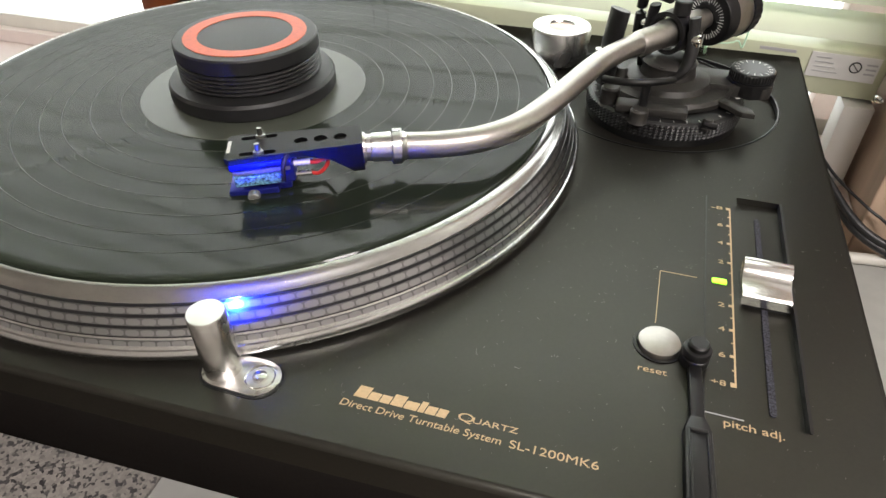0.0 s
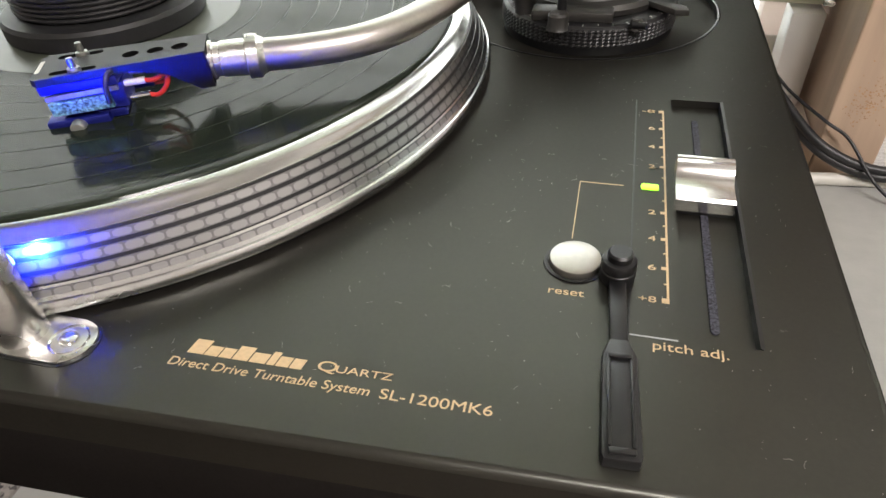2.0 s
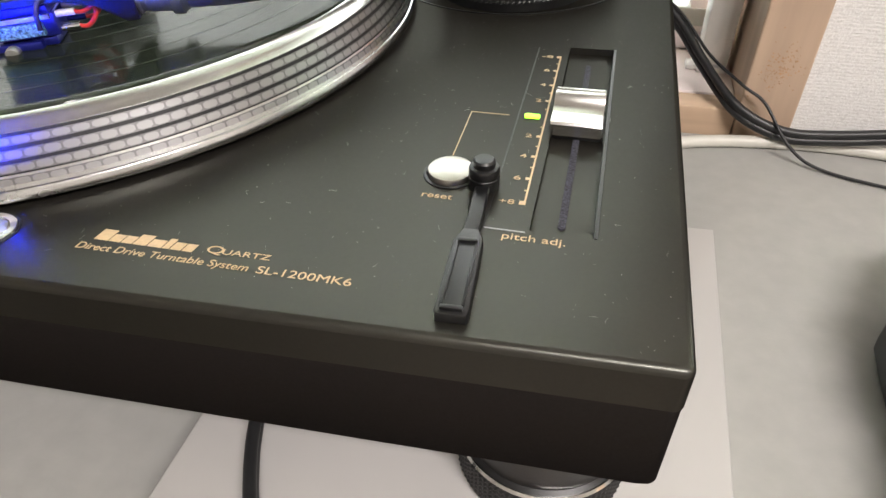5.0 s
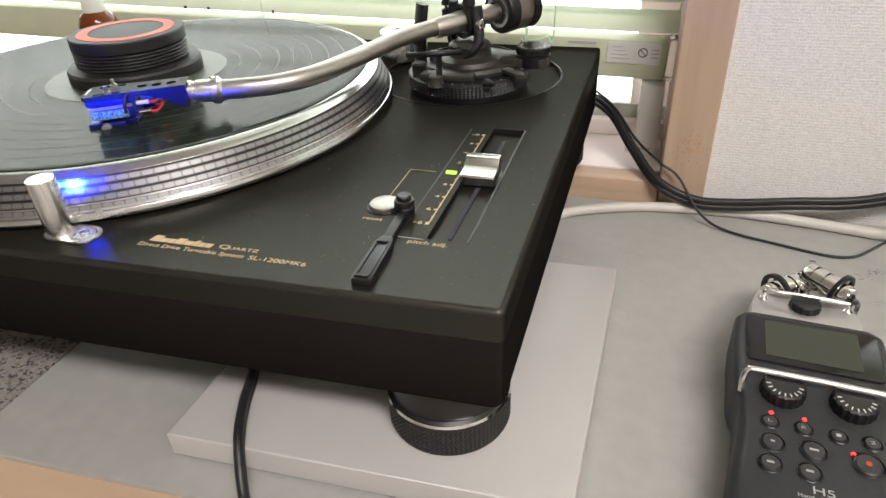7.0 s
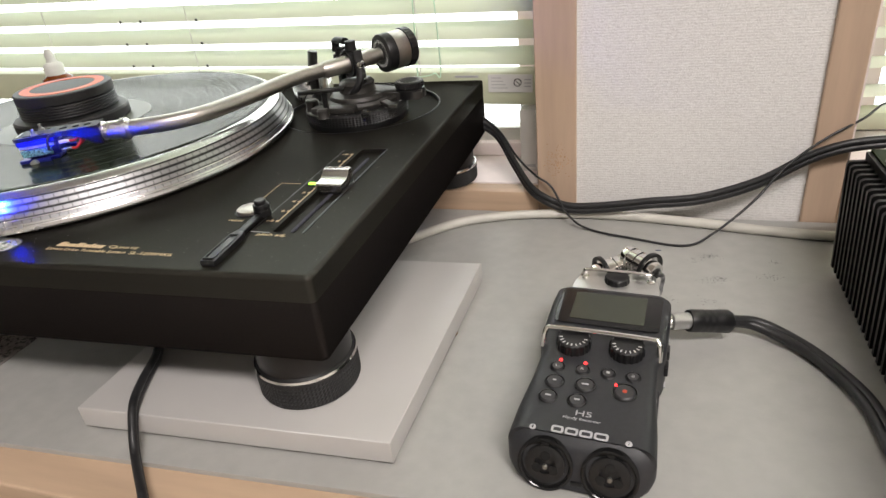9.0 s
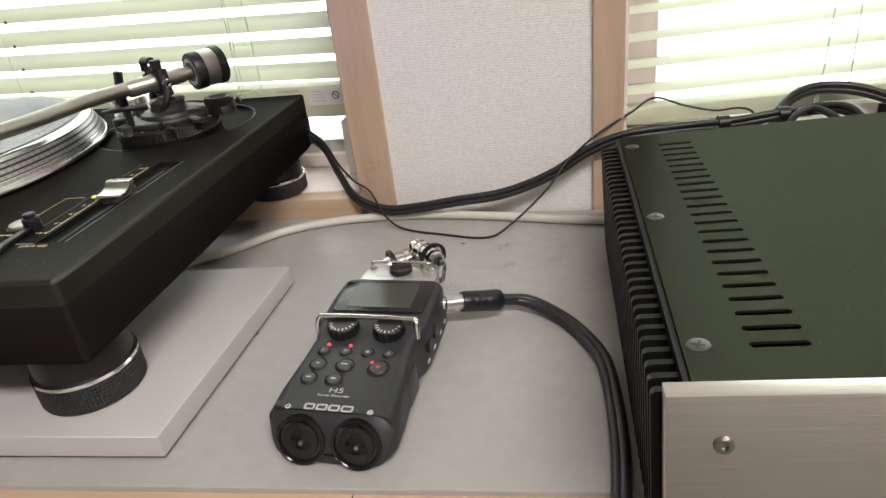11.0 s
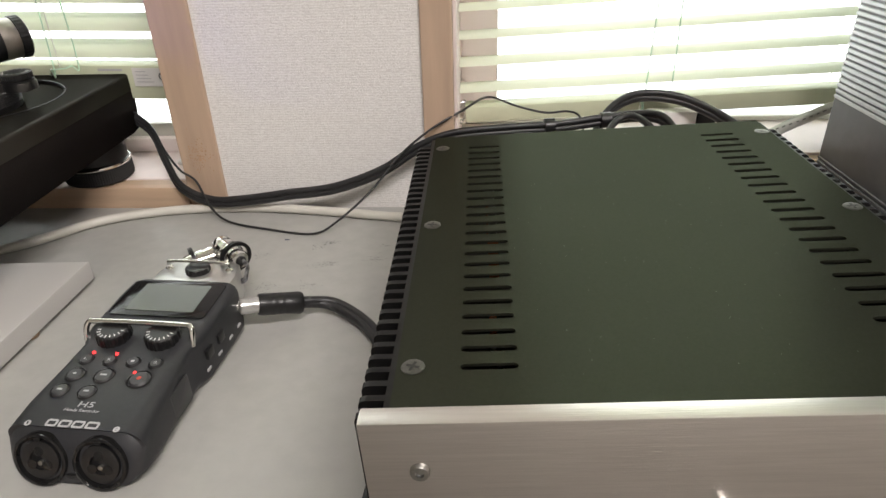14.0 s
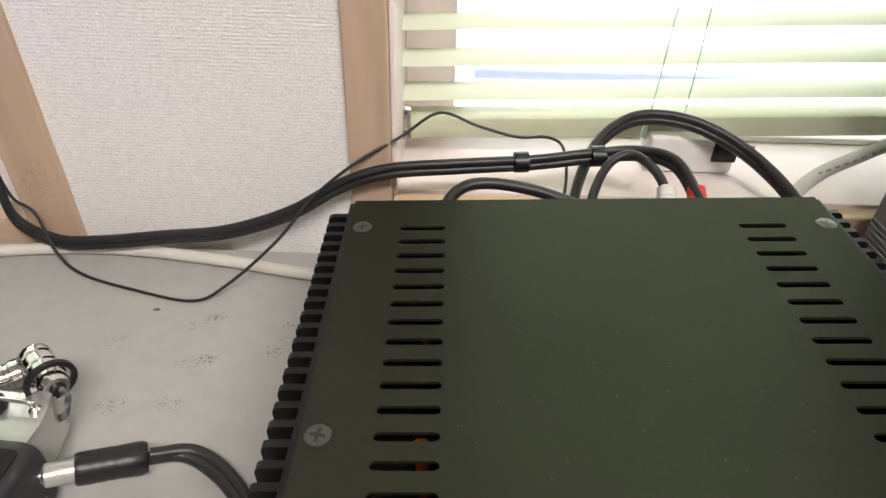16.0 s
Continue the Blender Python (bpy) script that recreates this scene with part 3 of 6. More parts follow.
def marble_slab():
    e = empty("marble_slab")
    part("slab", prism([(-0.1585, -0.0188), (0.0318, -0.0102), (0.0355, 0.1705), (-0.1550, 0.1620)], 0.0028, 0.0165, 0.0008), M_MARBLE, e)
    pad = part("pad", drum(0.005, 0.0, 0.0028, 0.0002, 16), material("brown_felt_pad", (0.25, 0.17, 0.11), 0.9), e, "small brown felt pad", at=pose(0.022, -0.001, 0))
    for x, y in ((-0.148, -0.009), (0.026, 0.160), (-0.146, 0.152), (0.029, 0.105)):
        again(pad, pose(x, y, 0))
    tagged(e, "white marble slab on small felt pads under the turntable", "stone slab")


marble_slab()

# ---- turntable ----
ZT = 0.105
CX, CY = -0.282, 0.163       # spindle
PX, PY = -0.0835, 0.2625     # tonearm pivot


def turntable():
    tt = empty("turntable", (-0.2265, 0.1765, 0))
    tt.matrix_world = Matrix()
    tagged(tt, "matte black direct drive turntable with an S-shaped tonearm", "turntable")
    # deck with a recess for the pitch slider and a round well for the arm
    def rim_of(d, r):
        return [(x, y + (0.043 * x if y < 0.05 else 0.0)) for x, y in round_rect(-0.453 + d, -d + 0.0008, d - 0.0004, 0.353 - d, r, 6)]

    slot = round_rect(-0.0425, -0.0235, 0.0415, 0.1675, 0.0008, 2)
    well = [(PX + 0.066 * math.cos(math.tau * i / 64), 0.2645 + 0.066 * math.sin(math.tau * i / 64)) for i in range(64)]
    bm = flat_with_holes(rim_of(0.0022, 0.0012), [slot, well], ZT)
    vs = [[bm.verts.new((x, y, z)) for x, y in rim_of(d, r)] for d, r, z in ((0.0022, 0.0012, ZT), (0.0013, 0.0019, ZT - 0.0002), (0.0006, 0.0024, ZT - 0.0007), (0.0002, 0.0027, ZT - 0.0014), (0.0, 0.003, ZT - 0.0023), (0.0, 0.003, 0.0905))]
    vs.insert(5, [bm.verts.new(v.co) for v in vs[4]])
    for k, (a, b) in enumerate(zip(vs, vs[1:])):
        for i in range(len(a)):
            j = (i + 1) % len(a)
            if k != 4:
                bm.faces.new((a[i], a[j], b[j], b[i]))
    walls_of(slot, ZT - 0.0032, ZT, bm)
    walls_of(well, ZT - 0.003, ZT, bm)
    deck = part("deck", bm, M_PLINTH, tt, "matte black metal deck")
    # rubber underside, a hair wider at the top and drawn in at its foot
    rings = [(0.0902, 0.0007, 0.003), (0.0890, 0.0003, 0.003), (0.0575, 0.0003, 0.0035), (0.0545, 0.0018, 0.004), (0.0540, 0.0050, 0.006)]
    bm = bmesh.new()
    vs = [[bm.verts.new((x, y, z)) for x, y in rim_of(d, r)] for z, d, r in rings]
    for ring, cut in zip(vs, (0.0, 0.0, 0.004, 0.012, 0.016)):
        for v in ring:
            if v.co.y > 0.3:
                v.co.y -= cut    # the underbody curves in at its back
    for a, b in zip(vs, vs[1:]):
        for i in range(len(a)):
            k = (i + 1) % len(a)
            bm.faces.new((a[i], b[i], b[k], a[k]))
    bm.faces.new(vs[0]), bm.faces.new(vs[-1][::-1])
    part("base", bm, M_RUBBER, tt, "black rubber underbody")
    # feet
    for x, y, z0 in ((-0.032, 0.0300, 0.0166), (-0.033, 0.318, 0.0197), (-0.42, 0.030, 0.0006), (-0.42, 0.318, 0.0197)):
        f = part("foot", lathe([(0, 0.058), (0.0268, 0.058), (0.0268, 0.0372), (0.0282, 0.0362), (0, 0.0362)], 56), M_BLACK, tt, "black adjustable foot", at=pose(x, y, 0))
        part("ring", lathe([(0.0262, 0.0362), (0.0287, 0.0362), (0.0293, 0.0350), (0.0287, 0.0338), (0.0262, 0.0338)], 64), M_CHROME, f, "thin chrome ring")
        n = 13
        prof = [(0, z0), (0.0272, z0), (0.0284, z0 + 0.0010)] + [(0.0284, z0 + 0.0014 + (0.0326 - z0 - 0.0016) * k / (n - 1)) for k in range(n)] + [(0.0282, 0.0337), (0, 0.0337)]
        part("knurl", lathe(prof, 168, wobble=lambda i, j: 0.0007 if i % 2 and j % 2 == 0 and 3 < j < 3 + n else 0.0), M_BLACKSOFT, f, "knurled black rubber tread", smooth=False)
    # slider panel
    bm = box(-0.0425, -0.0235, 0.0415, 0.1675, ZT - 0.0036, ZT - 0.0028)
    part("slider_tray", bm, M_PLINTH, tt, smooth=False)
    part("slider_slit", prism(stadium(-0.0350, -0.0328, 0.047, 0.156), ZT - 0.0029, ZT - 0.0022), M_FELT, tt, "dark felt-lined slit", smooth=False)
    part("edge_groove", prism(stadium(-0.0246, -0.0236, 0.0415, 0.1675), ZT - 0.0028, ZT + 0.0003), M_BLACK, tt, smooth=False)
    bm = box(-0.0556, -0.0551, 0.0405, 0.1650, ZT - 0.0002, ZT + 0.00012)
    part("panel_line", bm, M_BLACK, tt, smooth=False)
    part("panel_line", box(-0.0551, -0.0435, 0.0404, 0.0408, ZT - 0.0002, ZT + 0.00015), M_GREYPRINT, tt, smooth=False)
    # fader knob: saddle-shaped, swept across its width
    prof = [(y - 0.0015, z - 0.0004) for y, z in ((0.0975, 0.1046), (0.0972, 0.1088), (0.0980, 0.1097), (0.0995, 0.1098), (0.1025, 0.1096), (0.1055, 0.1100), (0.1080, 0.1112), (0.1098, 0.1130), (0.1103, 0.1142), (0.1118, 0.1144), (0.1122, 0.1142), (0.1128, 0.1146), (0.1138, 0.1145), (0.1142, 0.1135), (0.1145, 0.1046))]
    bm = bmesh.new()
    ends = [[bm.verts.new((x, y, z)) for y, z in prof] for x in (-0.0432, -0.0426, -0.0266, -0.0260)]
    for k, s in ((0, 0.97), (3, 0.97)):
        for v in ends[k]:
            v.co.z = 0.1065 + (v.co.z - 0.1065) * s
    for a, b in zip(ends, ends[1:]):
        for i in range(len(prof) - 1):
            bm.faces.new((a[i], a[i + 1], b[i + 1], b[i]))
        bm.faces.new((a[-1], a[0], b[0], b[-1]))
    bm.faces.new(ends[0]), bm.faces.new(ends[-1][::-1])
    knob = part("pitch_slider", bm, M_SILVER, tt, "brushed silver slider knob")
    part("slider_foot", box(-0.0424, -0.0252, 0.0966, 0.1126, ZT - 0.0026, 0.1046, 0.0005), M_BLACK, knob)
    # printed scale
    bm = box(-0.0459, -0.0453, 0.0535, 0.1572, ZT - 0.0002, ZT + 0.00012)
    for i in range(17):
        y = 0.0541 + 0.1025 * i / 16
        if i == 8:
            continue
        w, h = (0.0019, 0.0006) if i % 2 == 0 else (0.0013, 0.00025)
        if i in (0, 16):
            h = 0.0009
        box(-0.0453 - w, -0.0453, y - h, y + h, ZT - 0.0002, ZT + 0.00013, bm=bm)
    part("scale", bm, M_GOLD, tt, "pale gold printed pitch scale", smooth=False)
    for i, s in ((16, "-8"), (14, "6"), (12, "4"), (10, "2"), (6, "2"), (4, "4"), (2, "6"), (0, "+8")):
        y = 0.0541 + 0.1025 * i / 16
        w = 0.0022 if len(s) == 1 else 0.0046
        lettering("scale_number", s, -0.0486 - w, y - 0.0011, 0.0022, M_GOLD, tt, ZT + 0.0001, width=w)
    part("pitch_light", prism(round_rect(-0.0530, -0.0477, 0.1043, 0.1067, 0.0004), ZT - 0.0002, ZT + 0.0007, 0.0002), M_GREENLED, tt, "glowing yellow-green pitch light")
    lettering("print", "pitch adj.", -0.0495, 0.0368, 0.0028, M_GOLD, tt, ZT + 0.0001, width=0.0175)
    lettering("print", "reset", -0.0765, 0.0515, 0.0026, M_GOLD, tt, ZT + 0.0001, width=0.0094)
    bm = box(-0.0724, -0.0721, 0.0755, 0.1055, ZT - 0.0002, ZT + 0.00012)
    box(-0.0721, -0.0585, 0.1052, 0.1055, ZT - 0.0002, ZT + 0.00012, bm=bm)
    part("lead_line", bm, M_GOLD, tt, smooth=False)
    rb = part("reset_button", lathe([(0, 0.0027), (0.0055, 0.0026), (0.0070, 0.0021), (0.0073, 0.0014), (0.0072, -0.001), (0, -0.001)], 56), M_ARM, tt, "round satin silver reset button", at=pose(-0.0705, 0.0650, ZT))
    part("collar", lathe([(0.0075, 0.0), (0.0077, 0.0005), (0.0086, 0.0004), (0.0088, -0.0004), (0.0075, -0.0004)], 56, closed=True), M_BLACK, rb)
    # maker's mark as plain blocks, then the printed words
    x = -0.1625
    for w, h, gap in ((0.0044, 0.0046, 0.0003), (0.0036, 0.0031, 0.0004), (0.0033, 0.0031, 0.0004), (0.0041, 0.0044, 0.0004), (0.0043, 0.0031, 0.0004), (0.0020, 0.0042, 0.0004), (0.0033, 0.0031, 0.0004), (0.0031, 0.0031, 0)):
        part("maker_mark", prism([(x + 0.0, 0.0), (x + w, 0.0), (x + w + h * 0.18, h), (x + h * 0.18, h)], 0, 0.00012), M_GOLD, tt, "pale gold block of the maker's mark", smooth=False, at=Matrix.Translation((0, 0, ZT)) @ pose(-0.1625, 0.0129, 0, 0, 0, 1.0) @ pose(0.1625, 0, 0))
        x += w + gap
    lettering("print", "Q", -0.1280, 0.0142, 0.0030, M_GOLD, tt, ZT + 0.0001, width=0.0050, turn=1.0)
    lettering("print", "UARTZ", -0.1232, 0.0144, 0.0021, M_GOLD, tt, ZT + 0.0001, width=0.0142, turn=1.0)
    lettering("print", "Direct Drive Turntable System", -0.1655, 0.0085, 0.0026, M_GOLD, tt, ZT + 0.0001, width=0.0525, turn=1.0, shear=0.12)
    lettering("print", "SL-1200MK6", -0.1105, 0.0093, 0.0028, M_GOLD, tt, ZT + 0.00012, width=0.0265, turn=1.0)
    # stylus lamp
    lp = part("lamp_plate", prism(stadium(-0.2155, -0.1875, 0.0022, 0.0170, 10), ZT - 0.0003, ZT + 0.0009, 0.0003), M_SILVER, tt, "silver lamp plate")
    part("plate_gap", prism(stadium(-0.2164, -0.1866, 0.0013, 0.0179, 10), ZT - 0.0003, ZT + 0.0002), M_BLACK, lp, "dark gap round the lamp plate", smooth=False)
    col = part("stylus_lamp", lathe([(0, 0.0), (0.0061, 0.0), (0.0061, 0.0258), (0.0058, 0.0263), (0, 0.0264)], 48), M_SILVER, tt, "raised satin silver stylus lamp", at=pose(-0.2083, 0.0097, ZT + 0.0008))
    part("lamp_window", lathe([(0, 0), (0.0018, 0), (0.0016, 0.0006), (0, 0.0007)], 20, rot=aim((0.25, 1, 0))), M_BLUELIGHT, col, "bright blue lamp lens", at=pose(0.0014, 0.0058, 0.0205))
    part("lamp_button", lathe([(0, 0.0012), (0.0012, 0.0014), (0.0024, 0.001), (0.0028, -0.0006), (0.0040, -0.0008), (0.0046, 0.0002), (0.0051, 0.0004), (0.0053, 0.0)], 40), M_CHROME, tt, "chrome lamp button", at=pose(-0.1945, 0.0098, ZT + 0.0008))
    # platter
    pl = part("platter", lathe([(0, 0.0015), (0.1655, 0.0015), (0.1664, 0.0022), (0.1664, 0.0042), (0.1656, 0.0054), (0.1649, 0.0056), (0.1574, 0.0202), (0.1566, 0.0206), (0.1552, 0.0217), (0.1536, 0.0229), (0.1515, 0.0231), (0.1510, 0.0216), (0, 0.0216)], 160), M_PLATTER, tt, "machined aluminium platter with strobe dots", at=pose(CX, CY, ZT))
    part("strobe_band", lathe([(0.1642, 0.0057), (0.16465, 0.0058), (0.15795, 0.0200), (0.1574, 0.0201)], 160), M_BAND, pl, "dark band behind the strobe dots")
    dots = bmesh.new()
    rim = lambda u: (0.16480 + (0.15805 - 0.16480) * u, 0.0057 + 0.0144 * u)
    rings = ((0.06, 0.19, 208), (0.30, 0.44, 198), (0.54, 0.69, 189), (0.80, 0.93, 180))
    for u0, u1, n in rings:
        (r0, z0), (r1, z1) = rim(u0 - 0.015), rim(u1 + 0.015)
        part("strobe_ridge", lathe([(r0 - 0.0006, z0), (r0, z0), (r1, z1), (r1 - 0.0006, z1)], 160), M_RIDGE, pl, "grey metal ridge that carries a row of dots")
    for row, (u0, u1, n) in enumerate(rings):
        for i in range(n):
            a = math.tau * i / n
            ring = []
            for k in range(8):
                du, da = (math.copysign(abs(f) ** 0.6, f) for f in (math.sin(math.tau * (k + 0.5) / 8), math.cos(math.tau * (k + 0.5) / 8)))
                r, z = rim((u0 + u1) / 2 + du * (u1 - u0) / 2)
                b = a + da * 0.46 * math.tau / n
                ring.append(dots.verts.new(((r + 0.00012) * math.cos(b), (r + 0.00012) * math.sin(b), z + 0.0001)))
            dots.faces.new(ring)
    tagged(part("strobe_dots", dots, M_DOT, pl, "rows of silver strobe dots", smooth=False), kind="stuff")
    tonearm(tt)
    return tt


def tonearm(tt):
    # well plate and height-adjusting ring
    part("arm_board", lathe([(0, -0.0028), (0.0655, -0.0028), (0.0655, -0.0032), (0, -0.0032)], 64), M_PLINTH, tt, at=pose(PX, 0.2645, ZT))
    part("well_ring", lathe([(0.0648, -0.0028), (0.0648, 0.0002), (0.0656, 0.0003), (0.0658, -0.0028)], 72), M_BLACK, tt, at=pose(PX, 0.2645, ZT))
    bx, by = -0.0805, 0.2490
    prof = [(0.0405, -0.0025), (0.0410, 0.0010)] + [(0.0410, 0.0013 + 0.0008 * k) for k in range(10)] + [(0.0408, 0.0094), (0.0395, 0.0104), (0.030, 0.0104)]
    ring = part("height_ring", lathe(prof, 200, wobble=lambda i, j: 0.0006 if i % 2 and j % 2 and 1 < j < 12 else 0), M_BLACK, tt, "knurled black height ring", smooth=False, at=pose(bx, by, ZT))
    bm = bmesh.new()
    for i in range(36):
        a = math.tau * i / 36
        w = 0.0022 if i % 3 == 0 else 0.0012
        own = box(0.0368, 0.0368 + w, -0.00018, 0.00018, 0.0103, 0.01065)
        bmesh.ops.rotate(own, verts=own.verts, cent=(0, 0, 0), matrix=Matrix.Rotation(a, 3, "Z"))
        bm = merge(bm, own)
    part("ring_marks", bm, M_WHITEPRINT, ring, "white index marks", smooth=False)
    part("arm_pedestal", lathe([(0.0345, 0.0104), (0.0350, 0.0130), (0.0335, 0.0150), (0.0330, 0.0150), (0.0330, 0.0138), (0.0240, 0.0138), (0.0225, 0.0165), (0.0150, 0.0180), (0.0138, 0.0225), (0.0145, 0.0245), (0.0125, 0.0265), (0.0070, 0.0275), (0, 0.0275)], 48), M_GREYARM, tt, "dark grey die-cast arm pedestal", at=pose(bx, by + 0.006, ZT))
    # cross bridge that carries the anti-skate dial
    br = part("bridge", prism(round_rect(-0.092, -0.026, 0.250, 0.271, 0.007), ZT + 0.0103, ZT + 0.0165, 0.001), M_GREYARM, tt)
    dial = part("anti_skate_dial", lathe([(0, 0.0235), (0.0105, 0.0235), (0.0112, 0.0230)] + [(0.0113, 0.0225 - 0.0009 * k) for k in range(5)] + [(0.0108, 0.0182), (0.0118, 0.0178), (0.0118, 0.0105), (0, 0.0105)], 84, wobble=lambda i, j: 0.00035 if (i % 2) and 2 < j < 8 else 0), M_BLACK, tt, "black knurled anti-skate dial with white marks", smooth=False, at=pose(-0.0375, 0.2605, ZT))
    bm = bmesh.new()
    for i in range(16):
        own = box(0.0074, 0.0098, -0.0002, 0.0002, 0.0234, 0.02365)
        bmesh.ops.rotate(own, verts=own.verts, cent=(0, 0, 0), matrix=Matrix.Rotation(math.tau * i / 16, 3, "Z"))
        bm = merge(bm, own)
    part("dial_marks", bm, M_WHITEPRINT, dial, "white dial marks", smooth=False)
    part("lock_lever", prism([(-0.0545, 0.2350), (-0.0500, 0.2400), (-0.0370, 0.2290), (-0.0360, 0.2235), (-0.0420, 0.2235)], ZT + 0.0120, ZT + 0.0145, 0.0006), M_GREYARM, tt)
    for x, y, r, h in ((-0.0915, 0.2105, 0.0046, 0.016), (-0.108, 0.226, 0.005, 0.019), (-0.058, 0.2135, 0.0026, 0.014), (-0.105, 0.250, 0.0035, 0.02)):
        part("post", lathe([(0, h), (r * 0.8, h), (r, h - 0.001), (r, 0.0100), (r * 1.15, 0.009), (0, 0.009)], 28), M_GREYARM, tt, at=pose(x, y, ZT))
    part("set_screw", drum(0.0016, 0, 0.007, seg=14, rot=aim((1, -0.2, 0))), M_BLACK, tt, at=pose(-0.060, 0.2120, ZT + 0.0115))
    part("cue_block", box(-0.104, -0.068, 0.214, 0.224, ZT + 0.0103, ZT + 0.0150, 0.0012), M_GREYARM, tt)
    part("cue_post", drum(0.0022, 0.010, 0.029, seg=20), M_BLACK, tt, at=pose(-0.0905, 0.2150, ZT))
    # curved lift rail under the tube
    part("arm_lift", sweep([(-0.112, 0.2165, ZT + 0.0265), (-0.100, 0.2115, ZT + 0.0285), (-0.088, 0.2140, ZT + 0.0290), (-0.078, 0.2235, ZT + 0.0275)], 0.0019, 12, 6), M_BLACK, tt, "curved black arm lift")
    # arm rest with clip
    part("arm_rest", sweep([(-0.1130, 0.2440, ZT + 0.012), (-0.1125, 0.2445, ZT + 0.034), (-0.1105, 0.2465, ZT + 0.052)], 0.0068, 14, 5, flat=0.5), M_BLACK, tt, "black arm rest post")
    part("rest_clip", drum(0.0022, 0, 0.006, seg=16), M_CHROME, tt, at=pose(-0.118, 0.2420, ZT + 0.026))
    # gimbal yoke round the tube
    axis = Vector((0.600, 0.800, 0.04)).normalized()
    g = Vector((-0.0835, 0.2560, 0.1448))
    side = axis.cross(Vector((0, 0, 1))).normalized()
    yoke = lathe([(0.0088, -0.004), (0.0112, -0.004), (0.0112, 0.004), (0.0088, 0.004)], 40, closed=True, rot=aim(axis))
    part("gimbal", yoke, M_BLACKSOFT, tt, "dark grey gimbal ring", at=Matrix.Translation(g))
    bm = bmesh.new()
    for s in (-1, 1):
        p = g + side * 0.0128 * s
        bm = sweep([p + Vector((0, 0, -0.030)), p + Vector((0, 0, -0.015)) + side * 0.002 * s, p + Vector((0, 0, 0.0)) + side * 0.0015 * s, p + Vector((0, 0, 0.011))], 0.0040, 12, 6, bm=bm, flat=0.55)
    part("yoke", bm, M_BLACKSOFT, tt, "dark grey arm yoke")
    for s in (-1, 1):
        part("pivot_screw", lathe([(0, 0.0022), (0.0012, 0.0022), (0.0016, 0.0016), (0.0030, 0.0018), (0.0034, 0.001), (0.0034, -0.002), (0, -0.002)], 24, rot=aim(side * s)), M_CHROME, tt, "chrome pivot screw", at=Matrix.Translation(g + side * 0.0165 * s))
    # curved fork that holds the gimbal from below
    for s in (-1, 1):
        part("fork_arm", sweep([g + side * 0.0135 * s + Vector((0, 0, 0.004)), g + side * 0.0150 * s + Vector((0, -0.002, -0.006)), g + side * 0.0125 * s + Vector((0, -0.006, -0.015)), g + side * 0.005 * s + Vector((0, -0.010, -0.0205)), g + Vector((0, -0.011, -0.0225))], 0.0034, 12, 6, flat=0.8), M_BLACKSOFT, tt, "curved dark grey fork arm")
    part("fork_stem", lathe([(0, 0.0), (0.0062, 0.0), (0.0062, 0.006), (0.0036, 0.0068), (0.0036, 0.0155), (0, 0.0155)], 28), M_GREYARM, tt, "short fork stem", at=pose(g.x, g.y - 0.011, ZT + 0.0100))
    # lock hook above the gimbal
    h = g + Vector((-0.006, 0.004, 0.0))
    part("lock_hook", sweep([h + side * -0.014 + Vector((0, 0, -0.006)), h + side * -0.014 + Vector((0, 0, 0.010)), h + side * -0.012 + Vector((0, 0, 0.0155)), h + side * -0.004 + Vector((0, 0, 0.0165)), h + side * 0.004 + Vector((0, 0, 0.0165))], 0.0034, 12, 5, flat=0.8), M_BLACK, tt, "black lock hook")
    part("bearing_cap", drum(0.0044, 0.010, 0.0175, 0.0006, 28), M_BLACKSOFT, tt, at=Matrix.Translation(g + side * 0.004))
    # tube: S bend from the head to the pivot
    arm = part("arm_tube", sweep([(-0.1800, 0.1100, 0.1400), (-0.1660, 0.1152, 0.1402), (-0.1515, 0.1235, 0.1406), (-0.1395, 0.1375, 0.1411), (-0.1305, 0.1590, 0.1417), (-0.1230, 0.1830, 0.1425), (-0.1140, 0.2080, 0.1438), (-0.1000, 0.2335, 0.1445), tuple(g - axis * 0.010)], 0.0054, 24, 10), M_ARM, tt, "satin titanium S-shaped arm tube")
    part("arm_sleeve", lathe([(0, -0.024), (0.0058, -0.024), (0.0066, -0.022), (0.0066, -0.006), (0.0072, -0.004), (0.0072, 0.008), (0.0064, 0.010), (0.0064, 0.024), (0, 0.024)], 36, rot=aim(axis)), M_ARM, tt, "satin titanium sleeve", at=Matrix.Translation(g - axis * 0.002))
    # counterweight
    wprof = [(0, -0.0005), (0.0065, 0), (0.0150, 0.0005), (0.0155, 0.0015), (0.0155, 0.0085), (0.0148, 0.009)]
    w0 = g + axis * 0.0285
    wt = part("counterweight", lathe([(0.0150, 0.0088), (0.0153, 0.009), (0.0153, 0.0205), (0.0150, 0.021)], 56, rot=aim(axis)), M_ARM, tt, "satin metal counterweight", at=Matrix.Translation(w0))
    part("stylus_scale", lathe(wprof, 56, rot=aim(axis)), M_BLACK, wt, "black scale ring with white marks")
    part("grip", lathe([(0.0150, 0.0208), (0.0157, 0.0212), (0.0157, 0.0275), (0.0148, 0.0285), (0, 0.0285)], 56, rot=aim(axis), wobble=lambda i, j: 0.0003 if i % 2 and j in (1, 2) else 0), M_BLACK, wt, "black ribbed grip", smooth=False)
    bm = bmesh.new()
